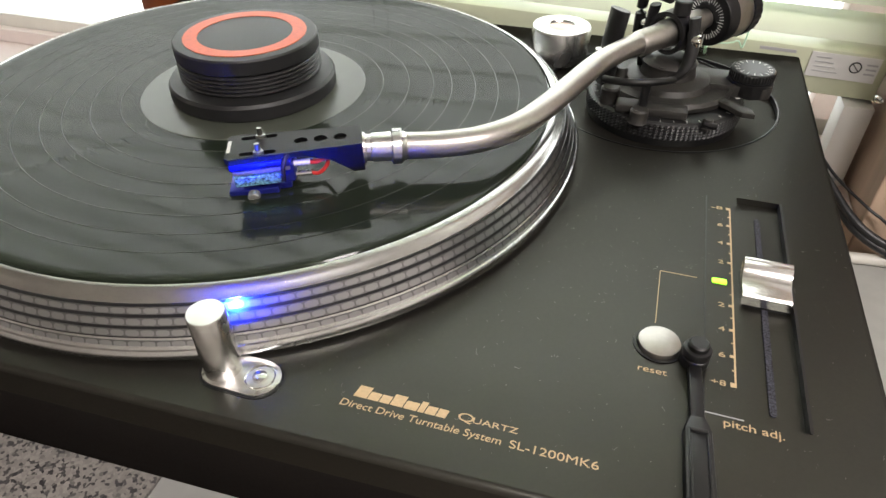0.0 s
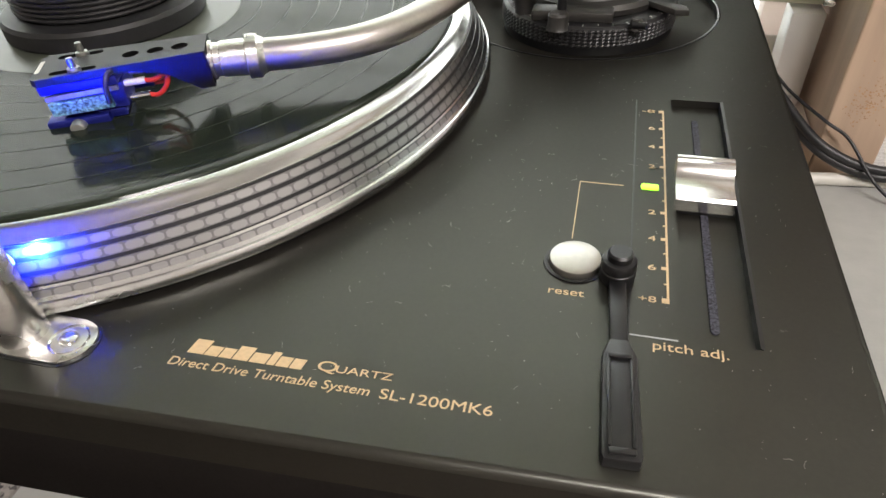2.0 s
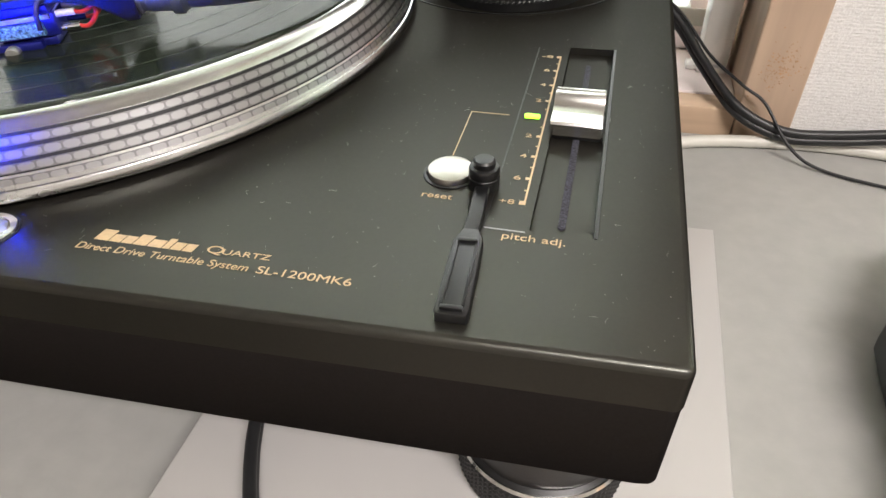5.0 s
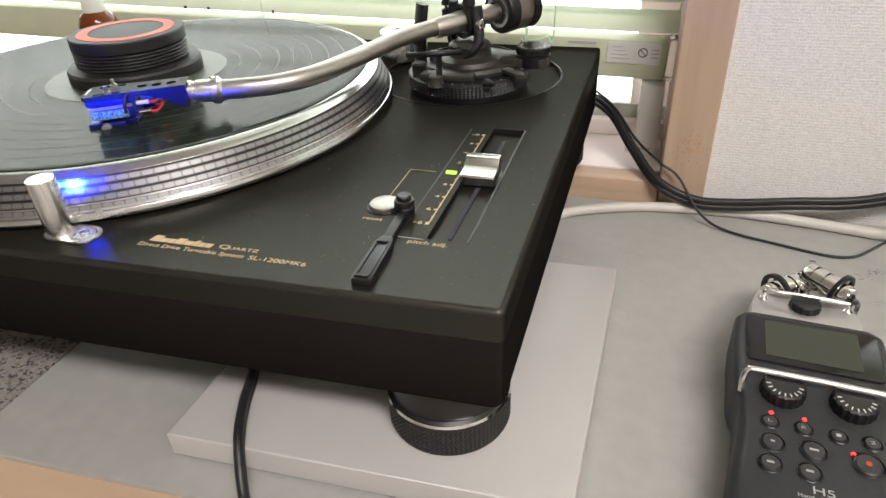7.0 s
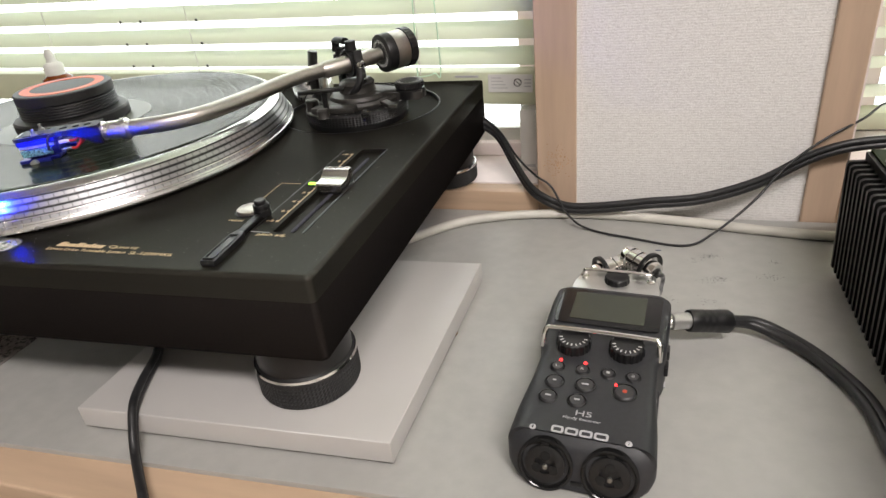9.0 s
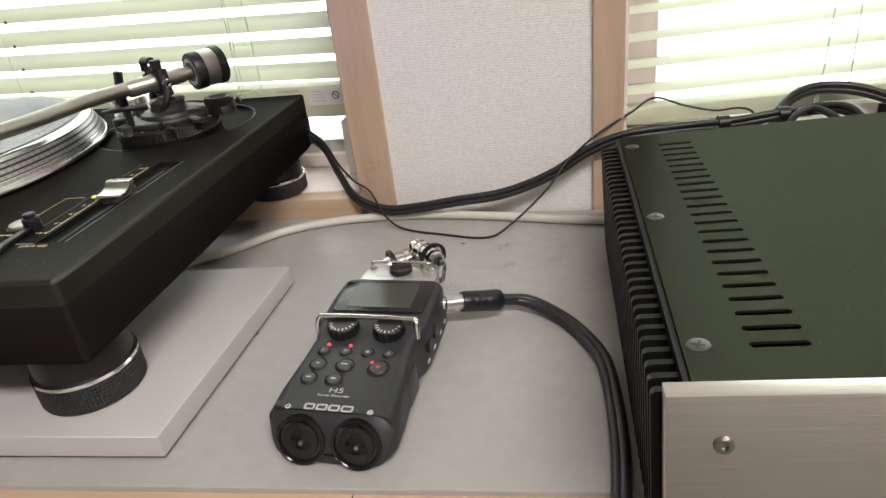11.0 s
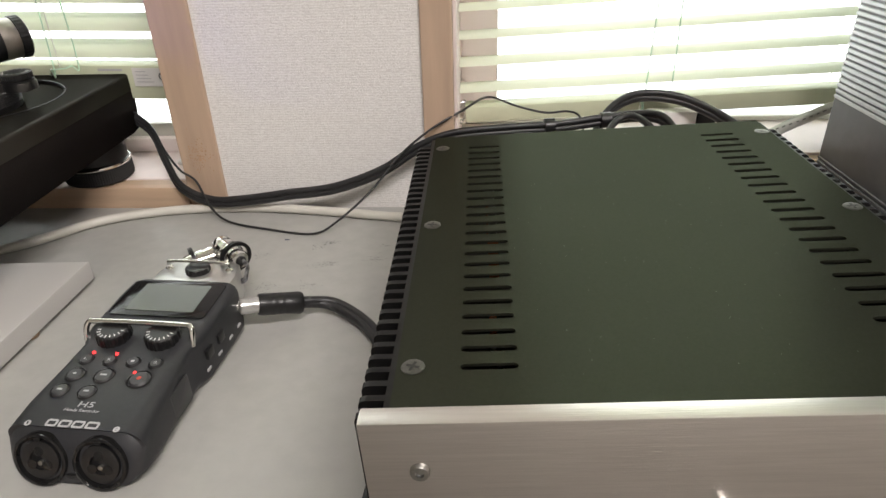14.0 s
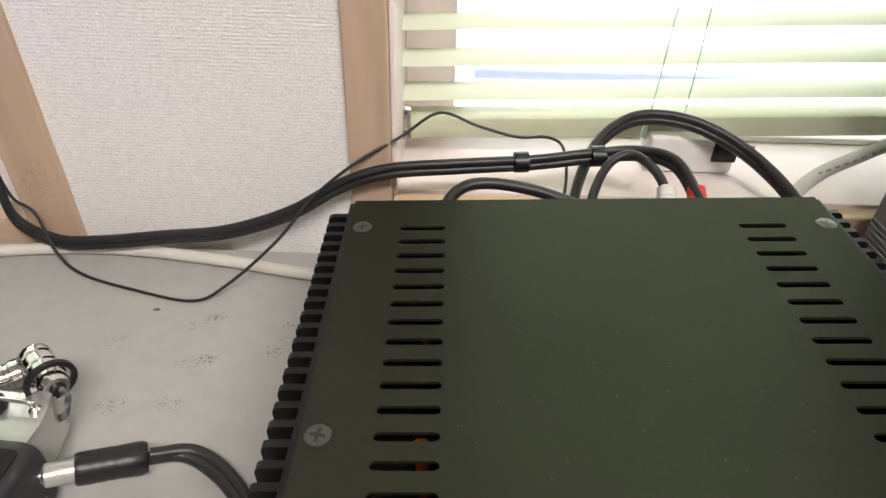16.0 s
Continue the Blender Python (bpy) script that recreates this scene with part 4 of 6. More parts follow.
    for i in range(40):
        r0 = 0.0088 if i % 5 else 0.0078
        own = box(r0, 0.0112, -0.00016, 0.00016, -0.0002, 0.0)
        for v in own.verts:
            v.co.z += 0.00035 - 0.0000
        bmesh.ops.rotate(own, verts=own.verts, cent=(0, 0, 0), matrix=Matrix.Rotation(math.tau * i / 40, 3, "Z"))
        bm = merge(bm, own)
    bmesh.ops.transform(bm, matrix=aim(axis).to_4x4() @ Matrix.Translation((0, 0, -0.0004)), verts=bm.verts)
    part("scale_marks", bm, M_WHITEPRINT, wt, "white stylus scale marks", smooth=False)
    part("rear_shaft", lathe([(0, 0.0), (0.0052, 0), (0.0052, 0.010), (0, 0.010)], 28, rot=aim(axis)), M_ARM, tt, at=Matrix.Translation(g + axis * 0.018))
    # collar and head
    d = Vector((-0.0170, -0.0080, 0.0005)).normalized()
    c0 = Vector((-0.1800, 0.1100, 0.1400))
    kn = part("locking_collar", lathe([(0, -0.001), (0.0056, -0.001), (0.0062, 0.0005)] + [(0.0068, 0.0012 + 0.0007 * k) for k in range(6)] + [(0.0060, 0.0052), (0.0058, 0.0130), (0.0054, 0.0135), (0.0054, 0.0152), (0.0062, 0.0156), (0.0062, 0.0166), (0, 0.0166)], 64, rot=aim(d), wobble=lambda i, j: 0.0005 if (i + j) % 2 and 2 < j < 9 else 0), M_SILVER, tt, "knurled silver locking collar", at=Matrix.Translation(c0))
    head(tt, c0 + d * 0.0166)
    return arm


def head(tt, root):
    """Headshell in its own axes: x from the collar towards the stylus, z up."""
    e = root
    fx = Vector((-0.898, -0.440, -0.034)).normalized()
    fy = Vector((0, 0, 1)).cross(fx).normalized()
    fz = fx.cross(fy)
    m = Matrix((fx * 1.1, fy, fz)).transposed().to_4x4()
    m.translation = e
    holes = [[(cx + 0.0024 * math.cos(math.tau * i / 16), 0.0 + 0.0024 * math.sin(math.tau * i / 16)) for i in range(16)] for cx in (0.0075, 0.0145, 0.0215)]
    slots = [stadium(0.030, 0.043, s * 0.0062 - 0.0014, s * 0.0062 + 0.0014, 6) for s in (-1, 1)]
    outl = [(0.0, -0.0075), (0.024, -0.0085), (0.046, -0.0098), (0.0478, -0.008), (0.0478, 0.008), (0.046, 0.0098), (0.024, 0.0085), (0.0, 0.0075)]
    z1, z0 = 0.0062, 0.0038
    bm = flat_with_holes(outl, holes + slots, z1)
    bm = flat_with_holes(outl, holes + slots, z0, bm)
    for ring in (outl, *holes, *slots):
        walls_of(ring, z0, z1, bm)
    bmesh.ops.remove_doubles(bm, verts=bm.verts, dist=1e-6)
    shell = part("headshell", bm, M_SHELL, tt, "black headshell with three round holes", at=m)
    neck = [[(0.0, -0.0060), (0.0, 0.0050), (0.014, 0.0050), (0.024, 0.0042), (0.012, 0.0005), (0.004, -0.0060)]]
    bm = bmesh.new()
    a = [bm.verts.new((x, -0.0072, z)) for x, z in neck[0]]
    b = [bm.verts.new((x, 0.0072, z)) for x, z in neck[0]]
    bm.faces.new(a), bm.faces.new(b[::-1])
    for i in range(len(a)):
        k = (i + 1) % len(a)
        bm.faces.new((a[i], a[k], b[k], b[i]))
    part("neck", bm, M_SHELL, shell, smooth=False)
    part("mark", box(0.0462, 0.0474, -0.005, 0.004, 0.0061, 0.00632), M_WHITEPRINT, shell, "small white mark", smooth=False)
    for s in (-1, 1):
        part("bolt", lathe([(0, 0.0042), (0.0009, 0.0040), (0.0010, 0.0012), (0.0017, 0.001), (0.0019, -0.0003), (0, -0.0003)], 18), M_SCREW, shell, "steel cartridge bolt", at=pose(0.036, s * 0.0062, z1))
    part("finger_rest", sweep([(0.026, 0.0085, 0.0050), (0.027, 0.0110, 0.0048), (0.028, 0.0128, 0.0020), (0.0285, 0.0135, -0.0030)], 0.0008, 10, 5), M_BLACK, shell)
    cart = part("cartridge", merge(box(0.0255, 0.0470, -0.0088, 0.0092, 0.0006, 0.0037, 0.0006), box(0.0250, 0.0452, -0.0072, 0.0074, -0.0078, 0.0007, 0.0010)), M_BLUE, shell, "metallic blue phono cartridge")
    part("side_strip", prism([(0.0262, -0.0012), (0.0462, -0.0016), (0.0462, 0.0000), (0.0262, 0.0004)], 0.0, 0.0012), M_SATIN, cart, "grey metal strip", smooth=False, at=pose(0, 0.0086, 0, 90))
    part("glitter_panel", box(0.0290, 0.0462, 0.0070, 0.0090, -0.0066, -0.0022, 0.0003), M_BLUEGLIT, cart, "glittering light blue panel", smooth=False)
    sty = part("stylus_block", merge(box(0.0315, 0.0492, -0.0070, 0.0088, -0.0118, -0.0084, 0.0007), box(0.0270, 0.0350, -0.0060, 0.0066, -0.0110, -0.0080, 0.0006)), M_BLUE, cart, "blue stylus block")
    part("stylus_screw", lathe([(0, 0.0034), (0.0018, 0.0032), (0.0022, 0.0026), (0.0022, 0), (0, 0)], 24, rot=aim((0, 1, 0))), M_SATIN, sty, "small steel thumb screw", at=pose(0.0405, 0.0088, -0.0106))
    part("stylus_tip", sweep([(0.050, 0.0, -0.0100), (0.0525, 0.0, -0.0121)], 0.0004, 8, 2), M_CHROME, sty)
    for i, (y, z) in enumerate(((-0.0045, 0.0), (0.0045, 0.0), (-0.0045, -0.005), (0.0045, -0.005))):
        part("pin_sleeve", drum(0.0012, 0, 0.006, 0.0002, 14, rot=aim((-1, 0, 0))), (M_WHITEWIRE, M_WHITEWIRE, M_BLUE, M_CHROME)[i], cart, at=pose(0.0252, y, z - 0.001))
        part("lead_wire", sweep([(0.0200, y, z - 0.001), (0.0165, y * 1.1, z - 0.0012), (0.0130, y * 1.0, z * 0.6 + 0.001), (0.0150, y * 0.6, 0.0035), (0.0190, y * 0.4, 0.0045)], 0.00075, 10, 6), M_RED, cart, "red lead wire")


turntable()


def record():
    prof = [(0.0036, 0.0022), (0.0555, 0.0022), (0.0575, 0.0019), (0.0600, 0.0019), (0.1460, 0.0019), (0.1485, 0.0022), (0.1500, 0.0018), (0.1505, 0.0012), (0.1500, 0.0004), (0.0036, 0.0004)]
    e = empty("vinyl_record")
    e.matrix_world = pose(CX, CY, 0.1263)
    part("disc", lathe(prof, 160, closed=True), M_VINYL, e)
    part("paper_label", lathe([(0.0040, 0.0023), (0.0560, 0.0023), (0.0565, 0.0019)], 96), M_LABEL, e, "grey-green paper label")
    gap = material("smooth_vinyl_gap", (0.014, 0.017, 0.012), 0.3, 0, spec=0.3)
    for r in (0.0655, 0.0790, 0.0915, 0.1010, 0.1130, 0.1245, 0.1350):
        part("track_gap", lathe([(r - 0.00022, 0.00192), (r - 0.00008, 0.00198), (r + 0.00008, 0.00198), (r + 0.00022, 0.00192)], 160), gap, e, "smooth ring between two tracks")
    tagged(e, "black vinyl record lying on the platter", "record")


def record_weight():
    e = empty("record_weight")
    e.matrix_world = pose(CX, CY, 0.1287)
    part("base", lathe([(0, 0), (0.0405, 0), (0.0412, 0.0008), (0.0412, 0.0065), (0.0400, 0.0080), (0.0340, 0.0088), (0.0325, 0.0095), (0, 0.0095)], 80), M_BLACKSOFT, e)
    part("core", drum(0.0325, 0.009, 0.0195, 0.0004, 64), M_BLACK, e)
    for k in range(5):
        z = 0.0104 + k * 0.00195
        part("o_ring", lathe([(0.0338 + 0.00098 * math.cos(a), z + 0.00095 * math.sin(a)) for a in [math.tau * i / 10 for i in range(10)]], 72, closed=True), M_ORING, e, "black rubber ring")
    part("cap", lathe([(0, 0.0195), (0.0340, 0.0195), (0.0347, 0.0202), (0.0347, 0.0262), (0.0340, 0.0271), (0.0318, 0.0273), (0, 0.0273)], 80), M_BLACKSOFT, e)
    part("orange_band", lathe([(0.0228, 0.0272), (0.0228, 0.0276), (0.0296, 0.0276), (0.0296, 0.0272)], 80), M_ORANGE, e, "orange-red printed ring")
    tagged(e, "black record weight with rubber rings and an orange band", "record weight")


def single_adapter():
    e = tagged(empty("single_adapter"), "silver aluminium single-record adapter in the deck corner", "adapter")
    e.matrix_world = pose(-0.1475, 0.3025, ZT + 0.0)
    part("body", lathe([(0, 0.0), (0.0185, 0.0), (0.0185, 0.0190), (0.0178, 0.0203), (0.0095, 0.0203), (0.0088, 0.0192), (0, 0.0190)], 64), M_PLATTER, e)
    part("hub", lathe([(0, 0.0197), (0.0070, 0.0196), (0.0080, 0.0192), (0.0080, 0.0188), (0, 0.0188)], 32), material("coppery_hub", (0.6, 0.42, 0.33), 0.3, 0.8), e, "coppery hub")


def stylus_brush():
    e = tagged(empty("stylus_brush"), "small black plastic stylus brush lying on the deck", "brush")
    e.matrix_world = pose(-0.0590, 0.0605, ZT, 0, 0, 3.0)
    part("cap", lathe([(0, 0.0098), (0.0028, 0.0098), (0.0034, 0.0092), (0.0034, 0.0075), (0.0044, 0.0072), (0.0047, 0.0066), (0.0047, 0.0045), (0.0046, 0.0042), (0.0048, 0.0040), (0.0047, 0.0002), (0, 0.0002)], 36), M_BLACK, e, "round black brush cap")
    part("neck", box(-0.0022, 0.0022, -0.031, 0.001, 0.0003, 0.0030, 0.0007), M_BLACK, e)
    grip = part("grip", prism([(-0.0023, -0.025), (-0.0040, -0.030), (-0.0043, -0.0565), (-0.0038, -0.0580), (0.0038, -0.0580), (0.0043, -0.0565), (0.0040, -0.030), (0.0023, -0.025)], 0.0003, 0.0034, 0.0007), M_BLACK, e)
    part("ridge", box(-0.0027, 0.0027, -0.0315, -0.0300, 0.0033, 0.0042, 0.0003), M_BLACK, grip)
    part("rail", box(-0.0030, -0.0022, -0.055, -0.031, 0.0033, 0.0039, 0.0002), M_BLACK, grip)
    part("rail", box(0.0022, 0.0030, -0.055, -0.031, 0.0033, 0.0039, 0.0002), M_BLACK, grip)
    part("end_stop", box(-0.0028, 0.0028, -0.0570, -0.0555, 0.0033, 0.0044, 0.0003), M_BLACK, grip)


record(), record_weight(), single_adapter(), stylus_brush()


def dust():
    """Lint and dust specks on the black deck."""
    rnd, bm = random.Random(11), bmesh.new()
    for _ in range(760):
        x, y = rnd.uniform(-0.2, -0.002), rnd.uniform(0.003, 0.2) ** 1.0
        if math.hypot(x - CX, y - CY) < 0.168 or math.hypot(x - PX, y - 0.2645) < 0.067 or (-0.043 < x < -0.023 and 0.04 < y < 0.17):
            continue
        r, a = rnd.uniform(0.00006, 0.00016), rnd.uniform(0, 3)
        bm.faces.new([bm.verts.new((x + r * math.cos(a + k), y + r * math.sin(a + k), ZT + 0.00022)) for k in (0, 1.5, 3.1, 4.6)])
    for _ in range(60):
        x, y, a = rnd.uniform(-0.19, -0.003), rnd.uniform(0.003, 0.16), rnd.uniform(0, 6)
        if math.hypot(x - CX, y - CY) < 0.168 or (-0.043 < x < -0.023 and 0.04 < y < 0.17):
            continue
        pts = [(x, y)]
        for _ in range(5):
            a += rnd.uniform(-0.7, 0.7)
            pts.append((pts[-1][0] + 0.0004 * math.cos(a), pts[-1][1] + 0.0004 * math.sin(a)))
        for p, q in zip(pts, pts[1:]):
            nx, ny = (q[1] - p[1]) * 0.07, -(q[0] - p[0]) * 0.07
            bm.faces.new([bm.verts.new((u, v, ZT + 0.00026)) for u, v in ((p[0] - nx, p[1] - ny), (q[0] - nx, q[1] - ny), (q[0] + nx, q[1] + ny), (p[0] + nx, p[1] + ny))])
    tagged(part("dust", bm, material("pale_lint", (0.42, 0.41, 0.38), 0.9), smooth=False), "pale lint and dust specks on the black deck", "dust", kind="stuff")


dust()

# ---- audio recorder ----


def recorder():
    e = empty("audio_recorder", (0.128, 0.060, 0), -4.0)
    tagged(e, "dark grey handheld audio recorder with silver microphones on the desk", "audio recorder")
    # body lofted along its length: place, half width, height of the upper face, corner radius, front slant
    rows = [(-0.0682, 0.0275, 0.0200, 0.0075), (-0.0672, 0.0312, 0.0225, 0.009), (-0.0645, 0.0338, 0.0250, 0.010), (-0.0590, 0.0348, 0.0268, 0.009), (-0.0450, 0.0338, 0.0283, 0.007), (-0.0200, 0.0312, 0.0300, 0.0055), (-0.0020, 0.0303, 0.0312, 0.005), (0.0030, 0.0325, 0.0322, 0.005), (0.0100, 0.0338, 0.0330, 0.005), (0.0400, 0.0340, 0.0345, 0.005), (0.0540, 0.0335, 0.0350, 0.0055), (0.0585, 0.0318, 0.0335, 0.0065), (0.0600, 0.0295, 0.0305, 0.008)]
    bm, rings = bmesh.new(), []
    for v, w, h, r in rows:
        rings.append([bm.verts.new((x, v + (0.32 * (z - 0.004) if v < -0.060 else 0.0), z)) for x, z in round_rect(-w, w, 0.0015, h, r, 5)])
    for a, b in zip(rings, rings[1:]):
        for i in range(len(a)):
            k = (i + 1) % len(a)
            bm.faces.new((a[i], a[k], b[k], b[i]))
    bm.faces.new(rings[0][::-1]), bm.faces.new(rings[-1])
    body = part("body", bm, M_H5, e, "dark grey soft-touch shell")
    for x in (-0.02, 0.02):
        for y in (-0.05, 0.045):
            part("foot_pad", drum(0.004, 0, 0.002, 0.0002, 14), M_BLACK, e, at=pose(x, y, 0))
    # sockets in the slanted front
    n = Vector((0, -0.95, 0.31)).normalized()
    for s in (-1, 1):
        base = Vector((s * 0.0150, -0.0666, 0.0130))
        sock = part("input_socket", lathe([(0.0132, -0.003), (0.0132, 0.0008), (0.0122, 0.0013), (0.0116, 0.0008), (0.0112, -0.0012), (0.0100, -0.0014), (0, -0.0014)], 44, rot=aim(n)), M_GLASSBLK, e, "round black combo socket", at=Matrix.Translation(base))
        part("socket_core", lathe([(0.0096, -0.0014), (0.0094, 0.0002), (0.0086, 0.0005), (0.0050, 0.0005), (0.0046, -0.0010), (0, -0.0010)], 40, rot=aim(n)), M_BLACK, sock, "black socket core")
        for a in (90, 210, 330):
            p = aim(n) @ Vector((0.0056 * math.cos(radians(a)), 0.0056 * math.sin(radians(a)), 0.0))
            part("pin_hole", drum(0.0024, 0.0003, 0.0008, 0.0001, 16, at=p * 0.8, rot=aim(n)), M_GLASSBLK, sock, smooth=False)
        part("jack", lathe([(0.0012, -0.001), (0.0012, 0.0004), (0.0008, 0.0006), (0, 0.0006)], 14, at=aim(n) @ Vector((0, -0.0016, 0)), rot=aim(n)), M_SCREW, sock, "steel jack contact")
        part("latch", box(-0.0016, 0.0016, -0.0008, 0.0008, -0.0010, 0.0009), M_GLASSBLK, sock, smooth=False, at=Matrix.Translation(aim(n) @ Vector((0, 0.0108, 0))) @ aim(n).to_4x4())
    part("front_slot", box(-0.0028, 0.0028, -0.0686, -0.0662, 0.0040, 0.0065, 0.0003), M_BLACK, e)
    top = lambda v: np.interp(v, [r[0] for r in rows], [r[2] for r in rows])
    tilt = lambda v: math.degrees(math.atan2(top(v + 0.004) - top(v - 0.004), 0.008))
    # screen
    part("display_glass", prism(round_rect(-0.0290, 0.0290, 0.0200, 0.0535, 0.003), 0.0, 0.0006, 0.0002), M_GLASSBLK, e, "black display window", at=pose(0, 0, top(0.036) - 0.0012, 2.0) @ pose(0, 0, 0))
    part("screen", prism(round_rect(-0.0205, 0.0205, 0.0245, 0.0505, 0.0008), 0.0, 0.0003), M_SCREEN, e, "unlit grey-green screen", smooth=False, at=pose(0, 0, top(0.036) - 0.0012 + 0.00055, 2.0))
    # guard bar
    zb = 0.0385
    part("guard_bar", sweep([(-0.0305, 0.0020, 0.029), (-0.0305, 0.0040, 0.0355), (-0.0292, 0.0062, zb), (-0.0250, 0.0066, zb + 0.0006), (0.0, 0.0068, zb + 0.0008), (0.0250, 0.0066, zb + 0.0006), (0.0292, 0.0062, zb), (0.0305, 0.0040, 0.0355), (0.0305, 0.0020, 0.029)], 0.0015, 14, 8), M_CHROME, e, "chrome guard bar")
    for x in (-0.0140, 0.0140):
        dial = part("gain_dial", lathe([(0, 0.0062), (0.0080, 0.0062), (0.0086, 0.0056), (0.0089, 0.0045), (0.0091, 0), (0, 0)], 72, wobble=lambda i, j: 0.00035 if (i // 2) % 2 and j in (2, 3, 4) else 0), M_BLACK, e, "ribbed black gain dial", smooth=False, at=pose(x, 0.0030, 0.0312, 3))
        bm = bmesh.new()
        for i in range(9):
            own = box(0.0058, 0.0076, -0.00025, 0.00025, 0.0062, 0.00635)
            bmesh.ops.rotate(own, verts=own.verts, cent=(0, 0, 0), matrix=Matrix.Rotation(radians(-170 + 20 * i), 3, "Z"))
            bm = merge(bm, own)
        part("dial_marks", bm, M_WHITEPRINT, dial, "white dial marks", smooth=False)

    def key(x, v, r, sym=None, w=None):
        prof = [(0, 0.0012), (r * 0.85, 0.0011), (r, 0.0004), (r * 1.02, -0.001), (0, -0.001)]
        k = part("button", lathe(prof, 30), M_H5KEY, e, "round charcoal button", at=pose(x, v, top(v) + 0.0001, tilt(v)))
        part("button_ring", lathe([(r * 1.05, 0.0), (r * 1.12, 0.0005), (r * 1.25, 0.0002)], 30), M_BLACK, k)
        if sym:
            lettering("symbol", sym, -0.0009, -0.0008, 0.0016, M_GREYPRINT, k, 0.00115, width=0.0018)
        if w:
            part("symbol", box(-w, w, -0.0005, 0.0005, 0.0011, 0.00125), M_GREYPRINT, k, smooth=False)
        return k

    for x, s in zip((-0.0192, -0.0062, 0.0068, 0.0192), ("L", "R", "1", "2")):
        key(x, -0.0155, 0.0032, s)
    key(-0.0185, -0.0265, 0.0042, None, 0.0008), key(-0.0030, -0.0262, 0.0045, None, 0.0017)
    rec = key(0.0165, -0.0270, 0.0052)
    part("record_dot", drum(0.0012, 0.0011, 0.0013, 0.0001, 16), material("dull_red", (0.5, 0.06, 0.03), 0.5), rec, "dull red record dot")
    key(-0.0195, -0.0375, 0.0040, None, 0.0014), key(-0.0052, -0.0375, 0.0040, None, 0.0014)
    for x, v in ((-0.0185, -0.0100), (-0.0055, -0.0100), (0.0117, -0.0228)):
        part("signal_light", lathe([(0, 0.0009), (0.0006, 0.0008), (0.0010, 0), (0, -0.0005)], 16), M_REDLED, e, "glowing red light", at=pose(x, v, top(v)))
    lay = lambda v: pose(0, 0, top(v) + 0.0002)
    for words, x, v, h, w in (("H5", -0.0043, -0.0470, 0.0036, 0.0076), ("Handy Recorder", -0.0098, -0.0498, 0.0018, 0.0180)):
        lettering("print", words, x, v, h, M_GREYPRINT, e, top(v) + 0.00045, width=w, m=pose(0, 0, 0))
    bm = bmesh.new()
    for x0, x1 in ((-0.0138, -0.0080), (-0.0073, -0.0012), (-0.0006, 0.0055), (0.0062, 0.0128)):
        ring = round_rect(x0, x1, 0.0, 0.0042, 0.0012, 3)
        inner = round_rect(x0 + 0.0011, x1 - 0.0011, 0.0011, 0.0031, 0.0004, 3)
        bm = flat_with_holes(ring, [inner], 0.0, bm)
    part("maker_mark", bm, M_GREYPRINT, e, "grey maker's mark drawn as frames", smooth=False, at=pose(0, -0.0590, top(-0.0590) + 0.0003, tilt(-0.055)))
    for x, s in ((-0.0225, "1"), (0.0220, "2")):
        d = part("input_number", drum(0.0016, 0, 0.0002, 0.00005, 20), M_GREYPRINT, e, at=pose(x, -0.0580, top(-0.058) + 0.0001, tilt(-0.056)))
        lettering("symbol", s, -0.0004, -0.0007, 0.0015, M_BLACK, d, 0.0003, width=0.0008)
    # side hatch and switches
    part("side_hatch", prism(round_rect(-0.030, -0.012, 0.006, 0.022, 0.001), 0, 0.0008, 0.0003), M_H5KEY, e, at=pose(0.0316, 0, 0.0, 0, 0, 0) @ pose(0, 0, 0, 90, 0, 90))
    for v in (0.010, 0.024):
        part("side_switch", box(0.0330, 0.0352, v - 0.0035, v + 0.0035, 0.016, 0.022, 0.0006), M_BLACK, e)
    for v in (0.006, 0.020, 0.035, 0.047):
        part("side_print", box(0.0336, 0.03445, v - 0.002, v + 0.002, 0.0098, 0.0112), M_GREYPRINT, e, smooth=False)
    # microphone capsule module
    mod = part("capsule_module", prism([(-0.0262, 0.0570), (0.0262, 0.0570), (0.0262, 0.0700), (0.0225, 0.0850), (-0.0225, 0.0850), (-0.0262, 0.0700)], 0.010, 0.0315, 0.0022), M_SATIN, e, "satin silver capsule module")
    part("module_bar", sweep([(-0.0200, 0.0755, 0.0305), (-0.0200, 0.0752, 0.0352), (-0.0180, 0.0750, 0.0372), (0.0, 0.0750, 0.0376), (0.0180, 0.0750, 0.0372), (0.0200, 0.0752, 0.0352), (0.0200, 0.0755, 0.0305)], 0.0011, 12, 6), M_CHROME, mod, "chrome bar")
    for x in (-0.0200, 0.0200):
        part("bar_foot", lathe([(0.0026, 0), (0.0025, 0.0012), (0.0012, 0.0024), (0, 0.0024)], 20), M_CHROME, mod, at=pose(x, 0.0755, 0.0312))
    part("mic_dial", lathe([(0, 0.0042), (0.0066, 0.0042), (0.0072, 0.0036), (0.0075, 0), (0, 0)], 60, wobble=lambda i, j: 0.0003 if (i // 2) % 2 and j in (2, 3) else 0), M_BLACK, mod, "ribbed black level dial", smooth=False, at=pose(0, 0.0735, 0.0312))
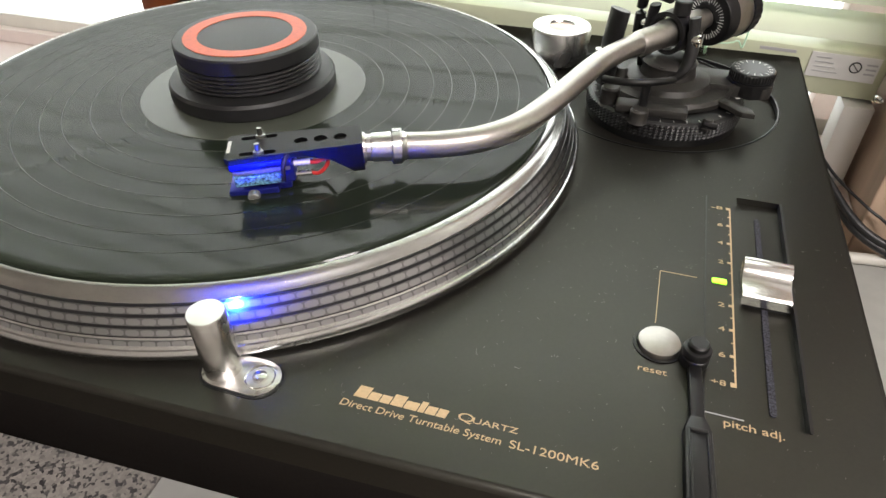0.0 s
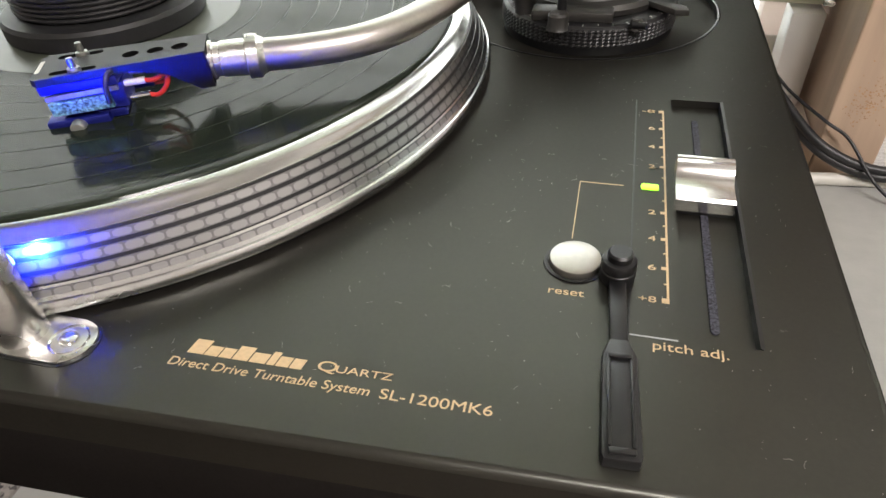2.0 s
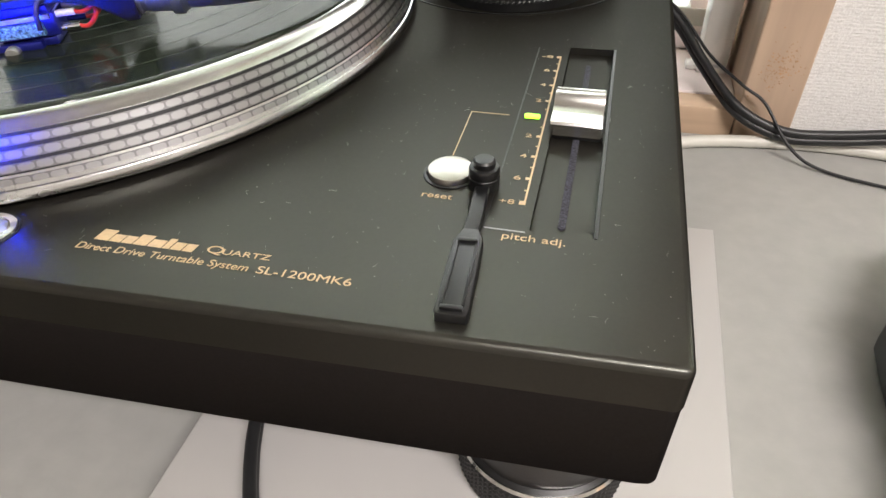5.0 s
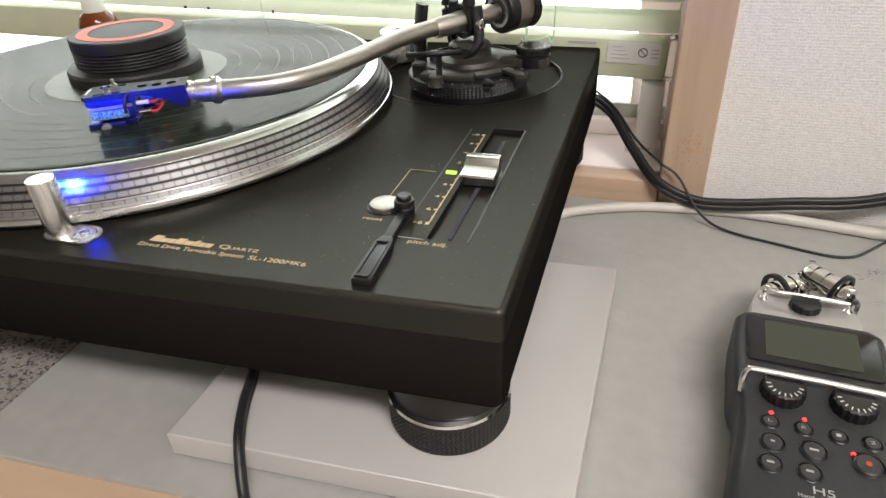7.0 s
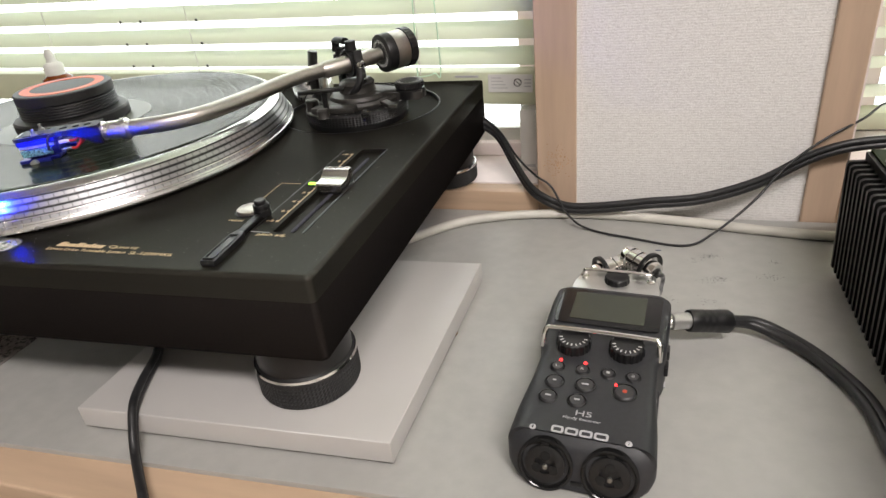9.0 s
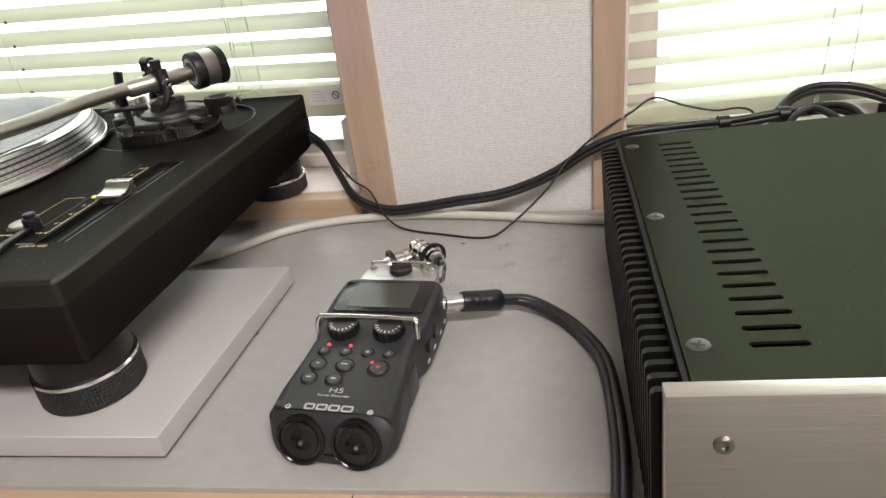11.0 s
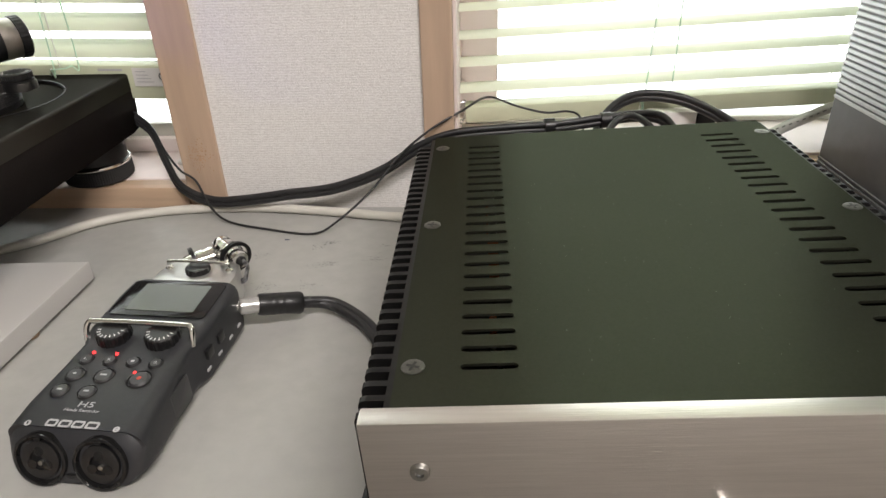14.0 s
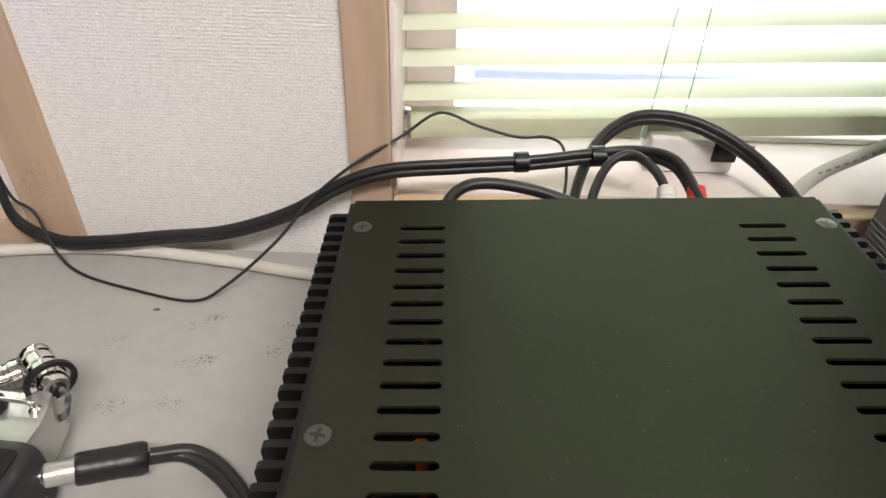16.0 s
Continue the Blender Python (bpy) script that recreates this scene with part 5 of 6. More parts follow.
    # two crossed microphones
    for s, z in ((1, 0.0275), (-1, 0.0215)):
        d = Vector((-s * 0.78, 0.62, 0.06)).normalized()
        root = Vector((s * 0.0165 + 0.003, 0.0895, z + 0.005))
        mic = part("microphone", lathe([(0, -0.004), (0.0056, -0.004), (0.0064, -0.002), (0.0064, 0.004), (0.0074, 0.0045), (0.0074, 0.0085), (0.0067, 0.009), (0.0067, 0.0105), (0.0074, 0.011), (0.0074, 0.0150), (0.0067, 0.0155), (0.0067, 0.017), (0.0074, 0.0175), (0.0074, 0.021), (0.0066, 0.0222), (0, 0.0218)], 36, rot=aim(d)), M_CHROME, mod, "chrome microphone capsule", at=Matrix.Translation(root))
        part("mount_ring", lathe([(0.0085, -0.001), (0.0108, -0.001), (0.0108, 0.0012), (0.0085, 0.0012)], 36, closed=True, rot=aim(d)), M_BLACK, mic, at=Matrix.Translation(d * 0.002))
        bm = bmesh.new()
        for k in range(3):
            a = math.tau * k / 3
            own = box(0.005, 0.009, -0.0006, 0.0006, -0.0006, 0.0008)
            bmesh.ops.transform(own, matrix=aim(d).to_4x4() @ Matrix.Rotation(a, 4, "Z"), verts=own.verts)
            bm = merge(bm, own)
        part("mount_arm", bm, M_SATIN, mic, at=Matrix.Translation(d * 0.002))
    braid = material("braided_black_white", (0.012, 0.012, 0.012), 0.7, 0, 0.9, 420, second=(0.20, 0.20, 0.20), bump=0.5, bump_scale=700)
    part("cable_boot", drum(0.0036, 0, 0.005, 0.0008, 24, rot=aim((0.75, -0.35, -0.1))), M_BLACK, mod, "black cable boot", at=pose(0.0195, 0.0890, 0.0320))
    for dz in (0.0, 0.0016):
        part("capsule_cable", sweep([(0.0235, 0.0875, 0.0312 + dz), (0.0268, 0.0868, 0.0285 + dz), (0.0262, 0.0848, 0.0238 + dz), (0.0258, 0.0822, 0.0205 + dz), (0.0232, 0.0805, 0.0195 + dz)], 0.0011, 10, 8), braid, mod, "black and white braided lead")
    part("phones_socket", lathe([(0.0042, 0), (0.0040, 0.0012), (0.0024, 0.0014), (0.0022, -0.001)], 28, rot=aim((1, 0.05, 0))), M_CHROME, e, "chrome side socket", at=pose(0.0335, 0.0530, 0.0200))


recorder()


def recorder_lead():
    e = tagged(empty("audio_lead"), "black twin audio lead with silver plug leaving the recorder", "cable")
    a, b, c = Vector((0.1655, 0.1105, 0.0200)), Vector((0.1762, 0.1153, 0.0184)), Vector((0.1995, 0.1262, 0.0128))
    d = (b - a).normalized()
    part("plug_sleeve", drum(0.0050, 0, (b - a).length, 0.0004, 28, rot=aim(d)), M_SATIN, e, "silver metal plug", at=Matrix.Translation(a))
    d2 = (c - b).normalized()
    ln = (c - b).length
    part("plug_grip", lathe([(0, -0.001), (0.0064, -0.001), (0.0069, 0.0005), (0.0069, ln * 0.2), (0.0067, ln * 0.24), (0.0069, ln * 0.28), (0.0069, ln * 0.36), (0.0067, ln * 0.4), (0.0069, ln * 0.44), (0.0069, ln * 0.52), (0.0067, ln * 0.56), (0.0069, ln * 0.6), (0.0072, ln - 0.002), (0.0062, ln), (0, ln)], 28, rot=aim(d2)), M_BLACK, e, "black plug grip", at=Matrix.Translation(b))
    for off in (-0.0019, 0.0019):
        pts = [(0.1985, 0.1258, 0.0128), (0.2140, 0.1312, 0.0090), (0.2285, 0.1255, 0.0060), (0.2430, 0.1120, 0.0046), (0.2545, 0.0930, 0.0042), (0.2620, 0.0740, 0.0042), (0.2650, 0.0480, 0.0042), (0.2660, 0.0100, 0.0042), (0.2640, -0.0250, 0.0040), (0.2610, -0.0550, 0.0040), (0.2570, -0.0760, -0.010), (0.2550, -0.0830, -0.06), (0.2550, -0.0850, -0.2)]
        part("jacket", sweep([(x + off * 0.9, y + off * (0.5 if x < 0.24 else 0.1), z + (0.0008 if off > 0 else 0)) for x, y, z in pts], 0.0030, 12, 8), M_CABLE, e)


recorder_lead()

# ---- amplifier ----


def amplifier():
    e = empty("power_amplifier")
    # it stands a little out of level, its far side raised on longer feet
    e.matrix_world = pose(0.2875, 0.0860, 0.0902, -0.68, -2.58, 0.43) @ pose(0, 0, -0.0950)
    tagged(e, "black power amplifier with heat sinks and brushed aluminium front", "amplifier")
    zt = 0.0950
    A0, A1, B0, B1 = -0.0055, 0.2095, -0.1370, 0.1322
    outl = [(A0, B0), (A1, B0), (A1, B1), (A0, B1)]
    rows = [0.1085 - 0.01026 * k for k in range(23)]
    holes = [stadium(a - 0.0102, a + 0.0102, b - 0.0017, b + 0.0017, 6) for a in (0.0275, 0.1765) for b in rows]
    bm = flat_with_holes(outl, holes, zt)
    bm = flat_with_holes(outl, holes, zt - 0.0012, bm)
    for ring in (outl, *holes):
        walls_of(ring, zt - 0.0012, zt, bm)
    bmesh.ops.remove_doubles(bm, verts=bm.verts, dist=1e-6)
    part("lid", bm, M_AMPTOP, e, "black anodised slotted lid", smooth=False)
    inside = box(A0 + 0.001, A1 - 0.001, B0 + 0.001, B1 - 0.001, 0.010, 0.0125)
    part("floor_plate", inside, M_FIN, e, smooth=False)
    part("rear_plate", box(A0, A1, B1 - 0.002, B1, 0.010, zt - 0.0014), M_FIN, e, smooth=False)
    # circuit parts glimpsed through the slots
    rnd = random.Random(3)
    pcb = part("circuit_board", box(A0 + 0.012, A1 - 0.012, B0 + 0.02, B1 - 0.02, 0.05, 0.0516), material("black_board", (0.006, 0.005, 0.004), 0.6, spec=0.2), e, smooth=False)
    for k in range(14):
        a, b, r = rnd.choice((0.0275, 0.1765)) + rnd.uniform(-0.008, 0.008), rnd.choice(rows), rnd.uniform(0.0015, 0.003)
        part("component", drum(r, 0.0516, rnd.uniform(0.062, 0.080), 0.0004, 14), rnd.choice((M_SCREW, M_BLACK, M_AMBER)), pcb, at=pose(a, b, 0))
    for a in (0.0005, 0.2045):
        for b in (-0.1165, -0.0040, 0.1095):
            s = part("lid_screw", lathe([(0, 0.0004), (0.0032, 0.0005), (0.0042, 0.0002), (0.0044, -0.0004), (0, -0.0004)], 30), M_LIDSCREW, e, "dull dark cross-head screw", at=pose(a, b, zt + 0.0001, 0, 0, rnd.uniform(0, 90)))
            part("cross", merge(box(-0.0025, 0.0025, -0.0005, 0.0005, 0.0003, 0.00055), box(-0.0005, 0.0005, -0.0025, 0.0025, 0.0003, 0.00056)), M_BLACK, s, smooth=False)
    # heat sinks
    FINS, FIN_STEP = 35, 0.0077
    for s, a_in in ((-1, A0), (1, A1)):
        part("heat_sink_back", box(min(a_in, a_in + s * 0.0025), max(a_in, a_in + s * 0.0025), B0 + 0.0002, B1 - 0.0002, 0.008, 0.0936), M_FIN, e, smooth=False)
        f = None
        for k in range(FINS):
            m = pose(a_in + s * 0.0020, B1 - 0.0035 - k * FIN_STEP, 0)
            if f is None:
                # a thick fin with its outer top corner rounded off
                prof = [(0, 0.012), (0.0108, 0.012), (0.0112, 0.0125), (0.0112, 0.0868), (0.0108, 0.0880), (0.0098, 0.0888), (0.0086, 0.0891), (0, 0.0891)]
                bm = bmesh.new()
                lo = [bm.verts.new((s * u, -0.0015, z)) for u, z in prof]
                hi = [bm.verts.new((s * u, 0.0015, z)) for u, z in prof]
                bm.faces.new(lo), bm.faces.new(hi[::-1])
                for i in range(len(prof)):
                    q = (i + 1) % len(prof)
                    bm.faces.new((lo[i], lo[q], hi[q], hi[i]))
                f = part("fin", bm, M_FIN, e, "black heat sink fin", smooth=False, at=m)
            else:
                again(f, m)
    # front panel
    P0, P1 = -0.0152, 0.2215
    pan = part("front_panel", box(P0, P1, B0 - 0.0082, B0 - 0.0002, 0.0070, 0.0955, 0.0006), M_BRUSHED, e, "brushed aluminium front panel")
    for a in (0.0035, 0.2015):
        for z in (0.0750, 0.0330):
            part("panel_bolt", lathe([(0, 0.0006), (0.0014, 0.0006), (0.0016, 0.0018), (0.0030, 0.0018), (0.0034, 0.0012), (0.0035, -0.001), (0, -0.001)], 26, rot=aim((0, -1, 0))), M_SCREW, pan, "nickel socket-head bolt", at=pose(a, B0 - 0.0082, z))
    led = part("power_light", lathe([(0.0016, 0.0026), (0.0034, 0.0034), (0.0044, 0.0022), (0.0046, -0.001), (0, -0.001)], 30, rot=aim((0, -1, 0))), M_CHROME, pan, "chrome lamp bezel", at=pose(0.1025, B0 - 0.0082, 0.0560))
    part("red_lamp", lathe([(0, 0.0032), (0.0012, 0.003), (0.0017, 0.0022), (0, 0.002)], 18, rot=aim((0, -1, 0))), M_REDLED, led, "glowing red lamp")
    for a in (0.012, 0.193):
        for b in (-0.105, 0.11):
            low = 0.0950 - (0.0902 + 0.045 * a - 0.0119 * b) / 0.9989
            part("foot", drum(0.009, low, 0.0101, 0.0008, 24), M_BLACK, e, at=pose(a, b, 0))


amplifier()


def lid_dust():
    """Fine pale specks on the amplifier's lid."""
    rnd, bm = random.Random(21), bmesh.new()
    for _ in range(260):
        x, y, r, a = rnd.uniform(0.040, 0.163), rnd.uniform(-0.125, 0.125), rnd.uniform(0.00006, 0.00020), rnd.uniform(0, 3)
        if rnd.random() < 0.25:
            continue
        bm.faces.new([bm.verts.new((x + r * rnd.uniform(0.6, 1.4) * math.cos(a + k), y + r * rnd.uniform(0.6, 1.4) * math.sin(a + k), 0.0951)) for k in (0, 1.5, 3.1, 4.6)])
    tagged(part("lid_dust", bm, material("pale_speck", (0.22, 0.23, 0.2), 0.9), smooth=False, at=pose(0.2875, 0.0860, 0.0902, -0.68, -2.58, 0.43) @ pose(0, 0, -0.0950)), "pale dust specks on the amplifier lid", "dust", kind="stuff")


lid_dust()

# ---- blinds ----


def blind(x0, x1, y, z_low, count, tilt, rail, hang, cords, paint):
    e = tagged(empty("window_blind"), "pale green horizontal slat blind backlit by daylight", "blind")
    e.matrix_world = pose(hang[0], y, 0, 0, hang[1], 0) @ pose((x0 + x1) / 2 - hang[0], 0, 0)
    w = (x1 - x0) / 2
    bm = bmesh.new()
    prof = [(-0.0125 + 0.025 * k / 6, 0.0022 * (1 - ((k - 3) / 3) ** 2)) for k in range(7)]
    hi = [[bm.verts.new((x, v, z)) for v, z in prof] for x in (-w, w)]
    lo = [[bm.verts.new((x, v, z - 0.0004)) for v, z in prof] for x in (-w, w)]
    for k in range(6):
        bm.faces.new((hi[0][k], hi[1][k], hi[1][k + 1], hi[0][k + 1]))
        bm.faces.new((lo[0][k], lo[0][k + 1], lo[1][k + 1], lo[1][k]))
    slat = part("slat", bm, paint, e, "pale green slat", at=pose(0, 0, z_low, tilt))
    for k in range(1, count):
        again(slat, pose(0, 0, z_low + 0.0225 * k, tilt))
    z0, z1 = rail
    part("bottom_rail", box(-w + 0.006, w - 0.006, -0.011, 0.011, z0, z1, 0.002), M_RAIL, e, "pale green bottom rail")
    for s in (-1, 1):
        part("end_cap", box(s * w - (0.007 if s > 0 else 0.0), s * w + (0.0 if s > 0 else 0.007), -0.0115, 0.0115, z0 - 0.0006, z1 + 0.0006, 0.0015), M_CLEAR, e, "translucent end cap")
    top = z_low + 0.0225 * count
    part("head_rail", box(-w, w, -0.018, 0.018, top, top + 0.03, 0.002), M_RAIL, e)
    for x in cords:
        for off in (-0.0125, 0.0125):
            part("ladder_cord", sweep([(x - (x0 + x1) / 2, off, z1 - 0.002), (x - (x0 + x1) / 2, off, top)], 0.0004, 6, 1), M_WHITEPLASTIC, e)
    return e


b1 = blind(-1.25, 0.0555, 0.357, 0.1235, 36, 28, (0.081, 0.111), (0.05, 1.4), (-0.48, -0.30, -0.06), M_SLAT)
b2 = blind(0.2945, 1.42, 0.360, 0.0850, 37, 6, (0.0555, 0.0700), (0.30, -2.4), (0.62, 1.1), M_SKYLITSLAT)
clipmat = material("dark_ladder_clip", (0.06, 0.065, 0.06), 0.5)
for x in (-0.382, -0.357, -0.290):
    for k in range(4):
        part("ladder_clip", box(-0.0011, 0.0011, -0.0006, 0.0008, -0.0016, 0.0014, 0.0003, 1), clipmat, b1, "small dark ladder clip", smooth=False, at=pose(x + 0.59725, -0.0113, 0.1235 + 0.0225 * k - 0.0052))
# paper label and print on the near face of the first rail
lab = part("rail_label", box(0.640, 0.6805 - 0.0001, -0.0119, -0.0113, 0.0825, 0.0985, 0.0), M_WHITEPRINT, b1, "white paper label with a warning sign", smooth=False, at=pose(-0.0390, 0, 0.0105))
part("warning_ring", lathe([(0.0029, 0), (0.0036, 0), (0.0036, 0.0004), (0.0029, 0.0004)], 24, closed=True, rot=aim((0, -1, 0))), M_BLACK, lab, at=pose(0.667, -0.012, 0.0915))
part("warning_bar", box(-0.0033, 0.0033, -0.0003, 0.0, -0.0003, 0.0003), M_BLACK, lab, smooth=False, at=pose(0.667, -0.012, 0.0915, 0, 45, 0))
for k in range(4):
    part("print_bar", box(0.643, 0.658 - 0.002 * k, -0.0123, -0.0118, 0.0862 + 0.003 * k, 0.0868 + 0.003 * k), M_GREYPRINT, lab, smooth=False)
for k in range(3):
    part("print_bar", box(0.673, 0.679, -0.0123, -0.0118, 0.0875 + 0.003 * k, 0.0885 + 0.003 * k), M_GREYPRINT, lab, smooth=False)
part("rail_print", box(0.570, 0.592, -0.0112, -0.0109, 0.1060, 0.1080), M_GREYPRINT, b1, "dark print on the rail", smooth=False)


def pull_cord(x, y, z0, z1, name="pull_cord"):
    e = tagged(empty(name), "thin pale green pull cord hanging before the blind", "cord")
    pc = slat_material("pale_cord", (0.7, 0.8, 0.7), (0.7, 0.92, 0.76), 0.6)
    part("cord", sweep([(x + 0.006, y, z1), (x + 0.003, y, z1 * 0.5 + z0 * 0.5), (x - 0.002, y - 0.002, z0 + 0.004), (x - 0.004, y - 0.004, z0)], 0.00055, 8, 8), pc, e)
    part("cord", sweep([(x + 0.014, y, z1), (x + 0.017, y, z1 * 0.6 + z0 * 0.4), (x + 0.020, y, z0 + 0.015), (x + 0.014, y - 0.003, z0 + 0.003), (x - 0.003, y - 0.004, z0)], 0.00055, 8, 8), pc, e)
    part("cord_end", lathe([(0, 0), (0.0018, 0.0005), (0.0022, 0.006), (0.0008, 0.012), (0, 0.012)], 14), M_CLEAR, e, "clear cord end", at=pose(x - 0.004, y - 0.004, z0 - 0.011))


pull_cord(0.452, 0.340, 0.078, 0.42)
pull_cord(-0.055, 0.338, 0.112, 0.42)

# ---- small things on the ledges ----
bx = tagged(empty("white_bracket"), "white plastic blind bracket standing on the window ledge", "bracket")
part("upright", box(0.0345, 0.0530, 0.340, 0.362, 0.0196, 0.0785, 0.0012), M_WHITEPLASTIC, bx)
part("slot", box(0.0395, 0.0480, 0.3392, 0.3402, 0.0245, 0.0265), M_GREYPRINT, bx, smooth=False)
part("tongue", box(0.0275, 0.0350, 0.344, 0.356, 0.0196, 0.0235, 0.001), M_WHITEPLASTIC, bx)

bottle = tagged(empty("dropper_bottle"), "small amber bottle with white nozzle behind the turntable", "bottle")
bottle.matrix_world = pose(-0.470, 0.330, 0.0195)
part("glass_body", lathe([(0, 0), (0.0165, 0), (0.0178, 0.001), (0.0178, 0.096), (0.0150, 0.104), (0.0095, 0.108), (0, 0.108)], 36), M_AMBER, bottle, "amber glass body")
part("nozzle", lathe([(0.0100, 0.107), (0.0100, 0.117), (0.0090, 0.1190), (0.0055, 0.1210), (0.0046, 0.1250), (0.0052, 0.1265), (0.0036, 0.1340), (0, 0.1350)], 32), material("white_nozzle", (0.72, 0.72, 0.68), 0.4), bottle, "white nozzle cap")

clip = tagged(empty("plastic_connector"), "milky plastic connector block on the window ledge", "connector")
part("shell", box(0.455, 0.512, 0.338, 0.362, 0.0425, 0.0675, 0.003), material("frosted_white_plastic", (0.82, 0.80, 0.78), 0.3, 0, 0.04, 90), clip)
part("insert", box(0.496, 0.512, 0.3365, 0.350, 0.052, 0.066, 0.001), M_BLACK, clip)
part("pin", box(0.508, 0.526, 0.345, 0.347, 0.058, 0.060, 0.0004), M_SCREW, clip)

# ---- cables along the wall ----


def cable(name, label, pts, r, mat, twin=0.0, per=8, extra=None):
    e = tagged(empty(name), label, "cable")
    for off in ((0,) if not twin else (-twin, twin)):
        part("jacket", sweep([(x, y - abs(off) * 0.2, z + off) for x, y, z in pts], r, 12, per), mat, e)
    return e


main = cable("signal_cable", "thick black twin signal cable from turntable to amplifier", [(-0.020, 0.345, 0.074), (0.012, 0.338, 0.058), (0.034, 0.312, 0.038), (0.055, 0.288, 0.022), (0.082, 0.280, 0.0125), (0.110, 0.279, 0.0130), (0.150, 0.279, 0.0185), (0.190, 0.280, 0.0235), (0.230, 0.282, 0.0375), (0.262, 0.284, 0.0570), (0.290, 0.285, 0.0670), (0.330, 0.288, 0.0700), (0.375, 0.296, 0.0700), (0.410, 0.300, 0.0735), (0.435, 0.298, 0.0770), (0.452, 0.284, 0.0790), (0.461, 0.264, 0.0690), (0.463, 0.242, 0.058), (0.464, 0.215, 0.050)], 0.0027, M_CABLE, 0.0022)
for x in (0.367, 0.412):
    part("tie", lathe([(0.0036, -0.004), (0.0062, -0.004), (0.0062, 0.004), (0.0036, 0.004)], 20, closed=True, rot=aim((1, 0.1, 0.02))), M_BLACK, main, "black cable tie", at=pose(x, 0.2945 + (x - 0.367) * 0.12, 0.0705 + (x - 0.367) * 0.06))
cable("arch_cable", "black cable arching behind the amplifier", [(0.392, 0.235, 0.040), (0.398, 0.280, 0.050), (0.410, 0.312, 0.0660), (0.428, 0.330, 0.0780), (0.450, 0.338, 0.0820), (0.480, 0.334, 0.0790), (0.508, 0.318, 0.0690), (0.528, 0.290, 0.0560), (0.532, 0.255, 0.045), (0.498, 0.225, 0.040)], 0.0030, M_CABLE, 0.0022)
cable("loop_cable", "black cable looping behind the amplifier", [(0.318, 0.205, 0.045), (0.320, 0.240, 0.060), (0.330, 0.262, 0.0690), (0.350, 0.268, 0.0710), (0.385, 0.262, 0.0670), (0.420, 0.245, 0.058), (0.430, 0.215, 0.050)], 0.0033, M_CABLE)
cable("plug_cable", "black cable with white plug end", [(0.405, 0.225, 0.042), (0.404, 0.262, 0.060), (0.416, 0.288, 0.0735), (0.430, 0.292, 0.0790), (0.441, 0.278, 0.0760), (0.445, 0.262, 0.0690), (0.446, 0.240, 0.058), (0.447, 0.212, 0.050)], 0.0027, M_CABLE)
for name, x, y, mat, lb in (("white_plug", 0.4450, 0.259, M_WHITEPLASTIC, "white plug collar on a black cable"), ("red_plug", 0.4618, 0.260, material("red_plastic", (0.6, 0.05, 0.03), 0.4), "red ribbed plug collar on a black cable")):
    p = tagged(empty(name, (x, y + 0.0045, 0.0680)), lb, "plug")
    part("collar", lathe([(0.0034, -0.022), (0.0054, -0.022), (0.0054, -0.004), (0.0048, -0.0035), (0.0054, -0.003), (0.0054, 0.000), (0.0048, 0.0005), (0.0052, 0.001), (0.0049, 0.006), (0.0034, 0.007)], 24, rot=aim((0, 0.75, 0.65))), mat, p)
cable("thin_wire", "thin black earth wire looping across the desk", [(-0.010, 0.345, 0.078), (0.016, 0.334, 0.062), (0.036, 0.312, 0.045), (0.056, 0.291, 0.036), (0.070, 0.286, 0.028), (0.086, 0.270, 0.010), (0.104, 0.260, 0.0022), (0.140, 0.248, 0.0016), (0.178, 0.240, 0.0016), (0.198, 0.246, 0.010), (0.225, 0.262, 0.0300), (0.246, 0.277, 0.052), (0.270, 0.2865, 0.070), (0.2965, 0.2985, 0.0825), (0.318, 0.325, 0.0860), (0.342, 0.325, 0.0780), (0.366, 0.322, 0.0730), (0.384, 0.320, 0.0745), (0.3935, 0.312, 0.0720), (0.394, 0.290, 0.062), (0.388, 0.262, 0.052), (0.384, 0.225, 0.042)], 0.00095, M_CABLE)
cable("mains_cable", "off-white mains cable lying along the wall", [(-0.13, 0.150, 0.0040), (-0.085, 0.190, 0.0040), (-0.043, 0.222, 0.0040), (-0.009, 0.256, 0.0040), (0.030, 0.274, 0.0040), (0.070, 0.282, 0.0040), (0.120, 0.284, 0.0040), (0.185, 0.276, 0.0040), (0.245, 0.265, 0.0040), (0.300, 0.262, 0.0040), (0.40, 0.268, 0.0040), (0.55, 0.270, 0.0040)], 0.0038, M_WHITECABLE)
grey = cable("grey_cable", "light grey printed cable rising along the ledge", [(0.505, 0.240, 0.040), (0.525, 0.285, 0.050), (0.550, 0.312, 0.0560), (0.580, 0.326, 0.0640), (0.615, 0.334, 0.0740), (0.68, 0.338, 0.0800), (0.80, 0.338, 0.070)], 0.0044, M_GREYCABLE)
for k in range(11):
    f = k / 10
    p = Vector((0.553, 0.3142, 0.0570)).lerp(Vector((0.612, 0.3335, 0.0732)), f) + Vector((0, -0.0027, 0.0035 - 0.0012 * math.sin(math.pi * f)))
    part("print_bar", box(-0.0014 if k % 3 else -0.0007, 0.0014, -0.0005, 0.0005, -0.0004, 0.0004), material("faded_print", (0.2, 0.2, 0.19), 0.6), grey, "dark printed bar on the cable", smooth=False, at=Matrix.Translation(p) @ pose(0, 0, 0, 38, -14, 18))
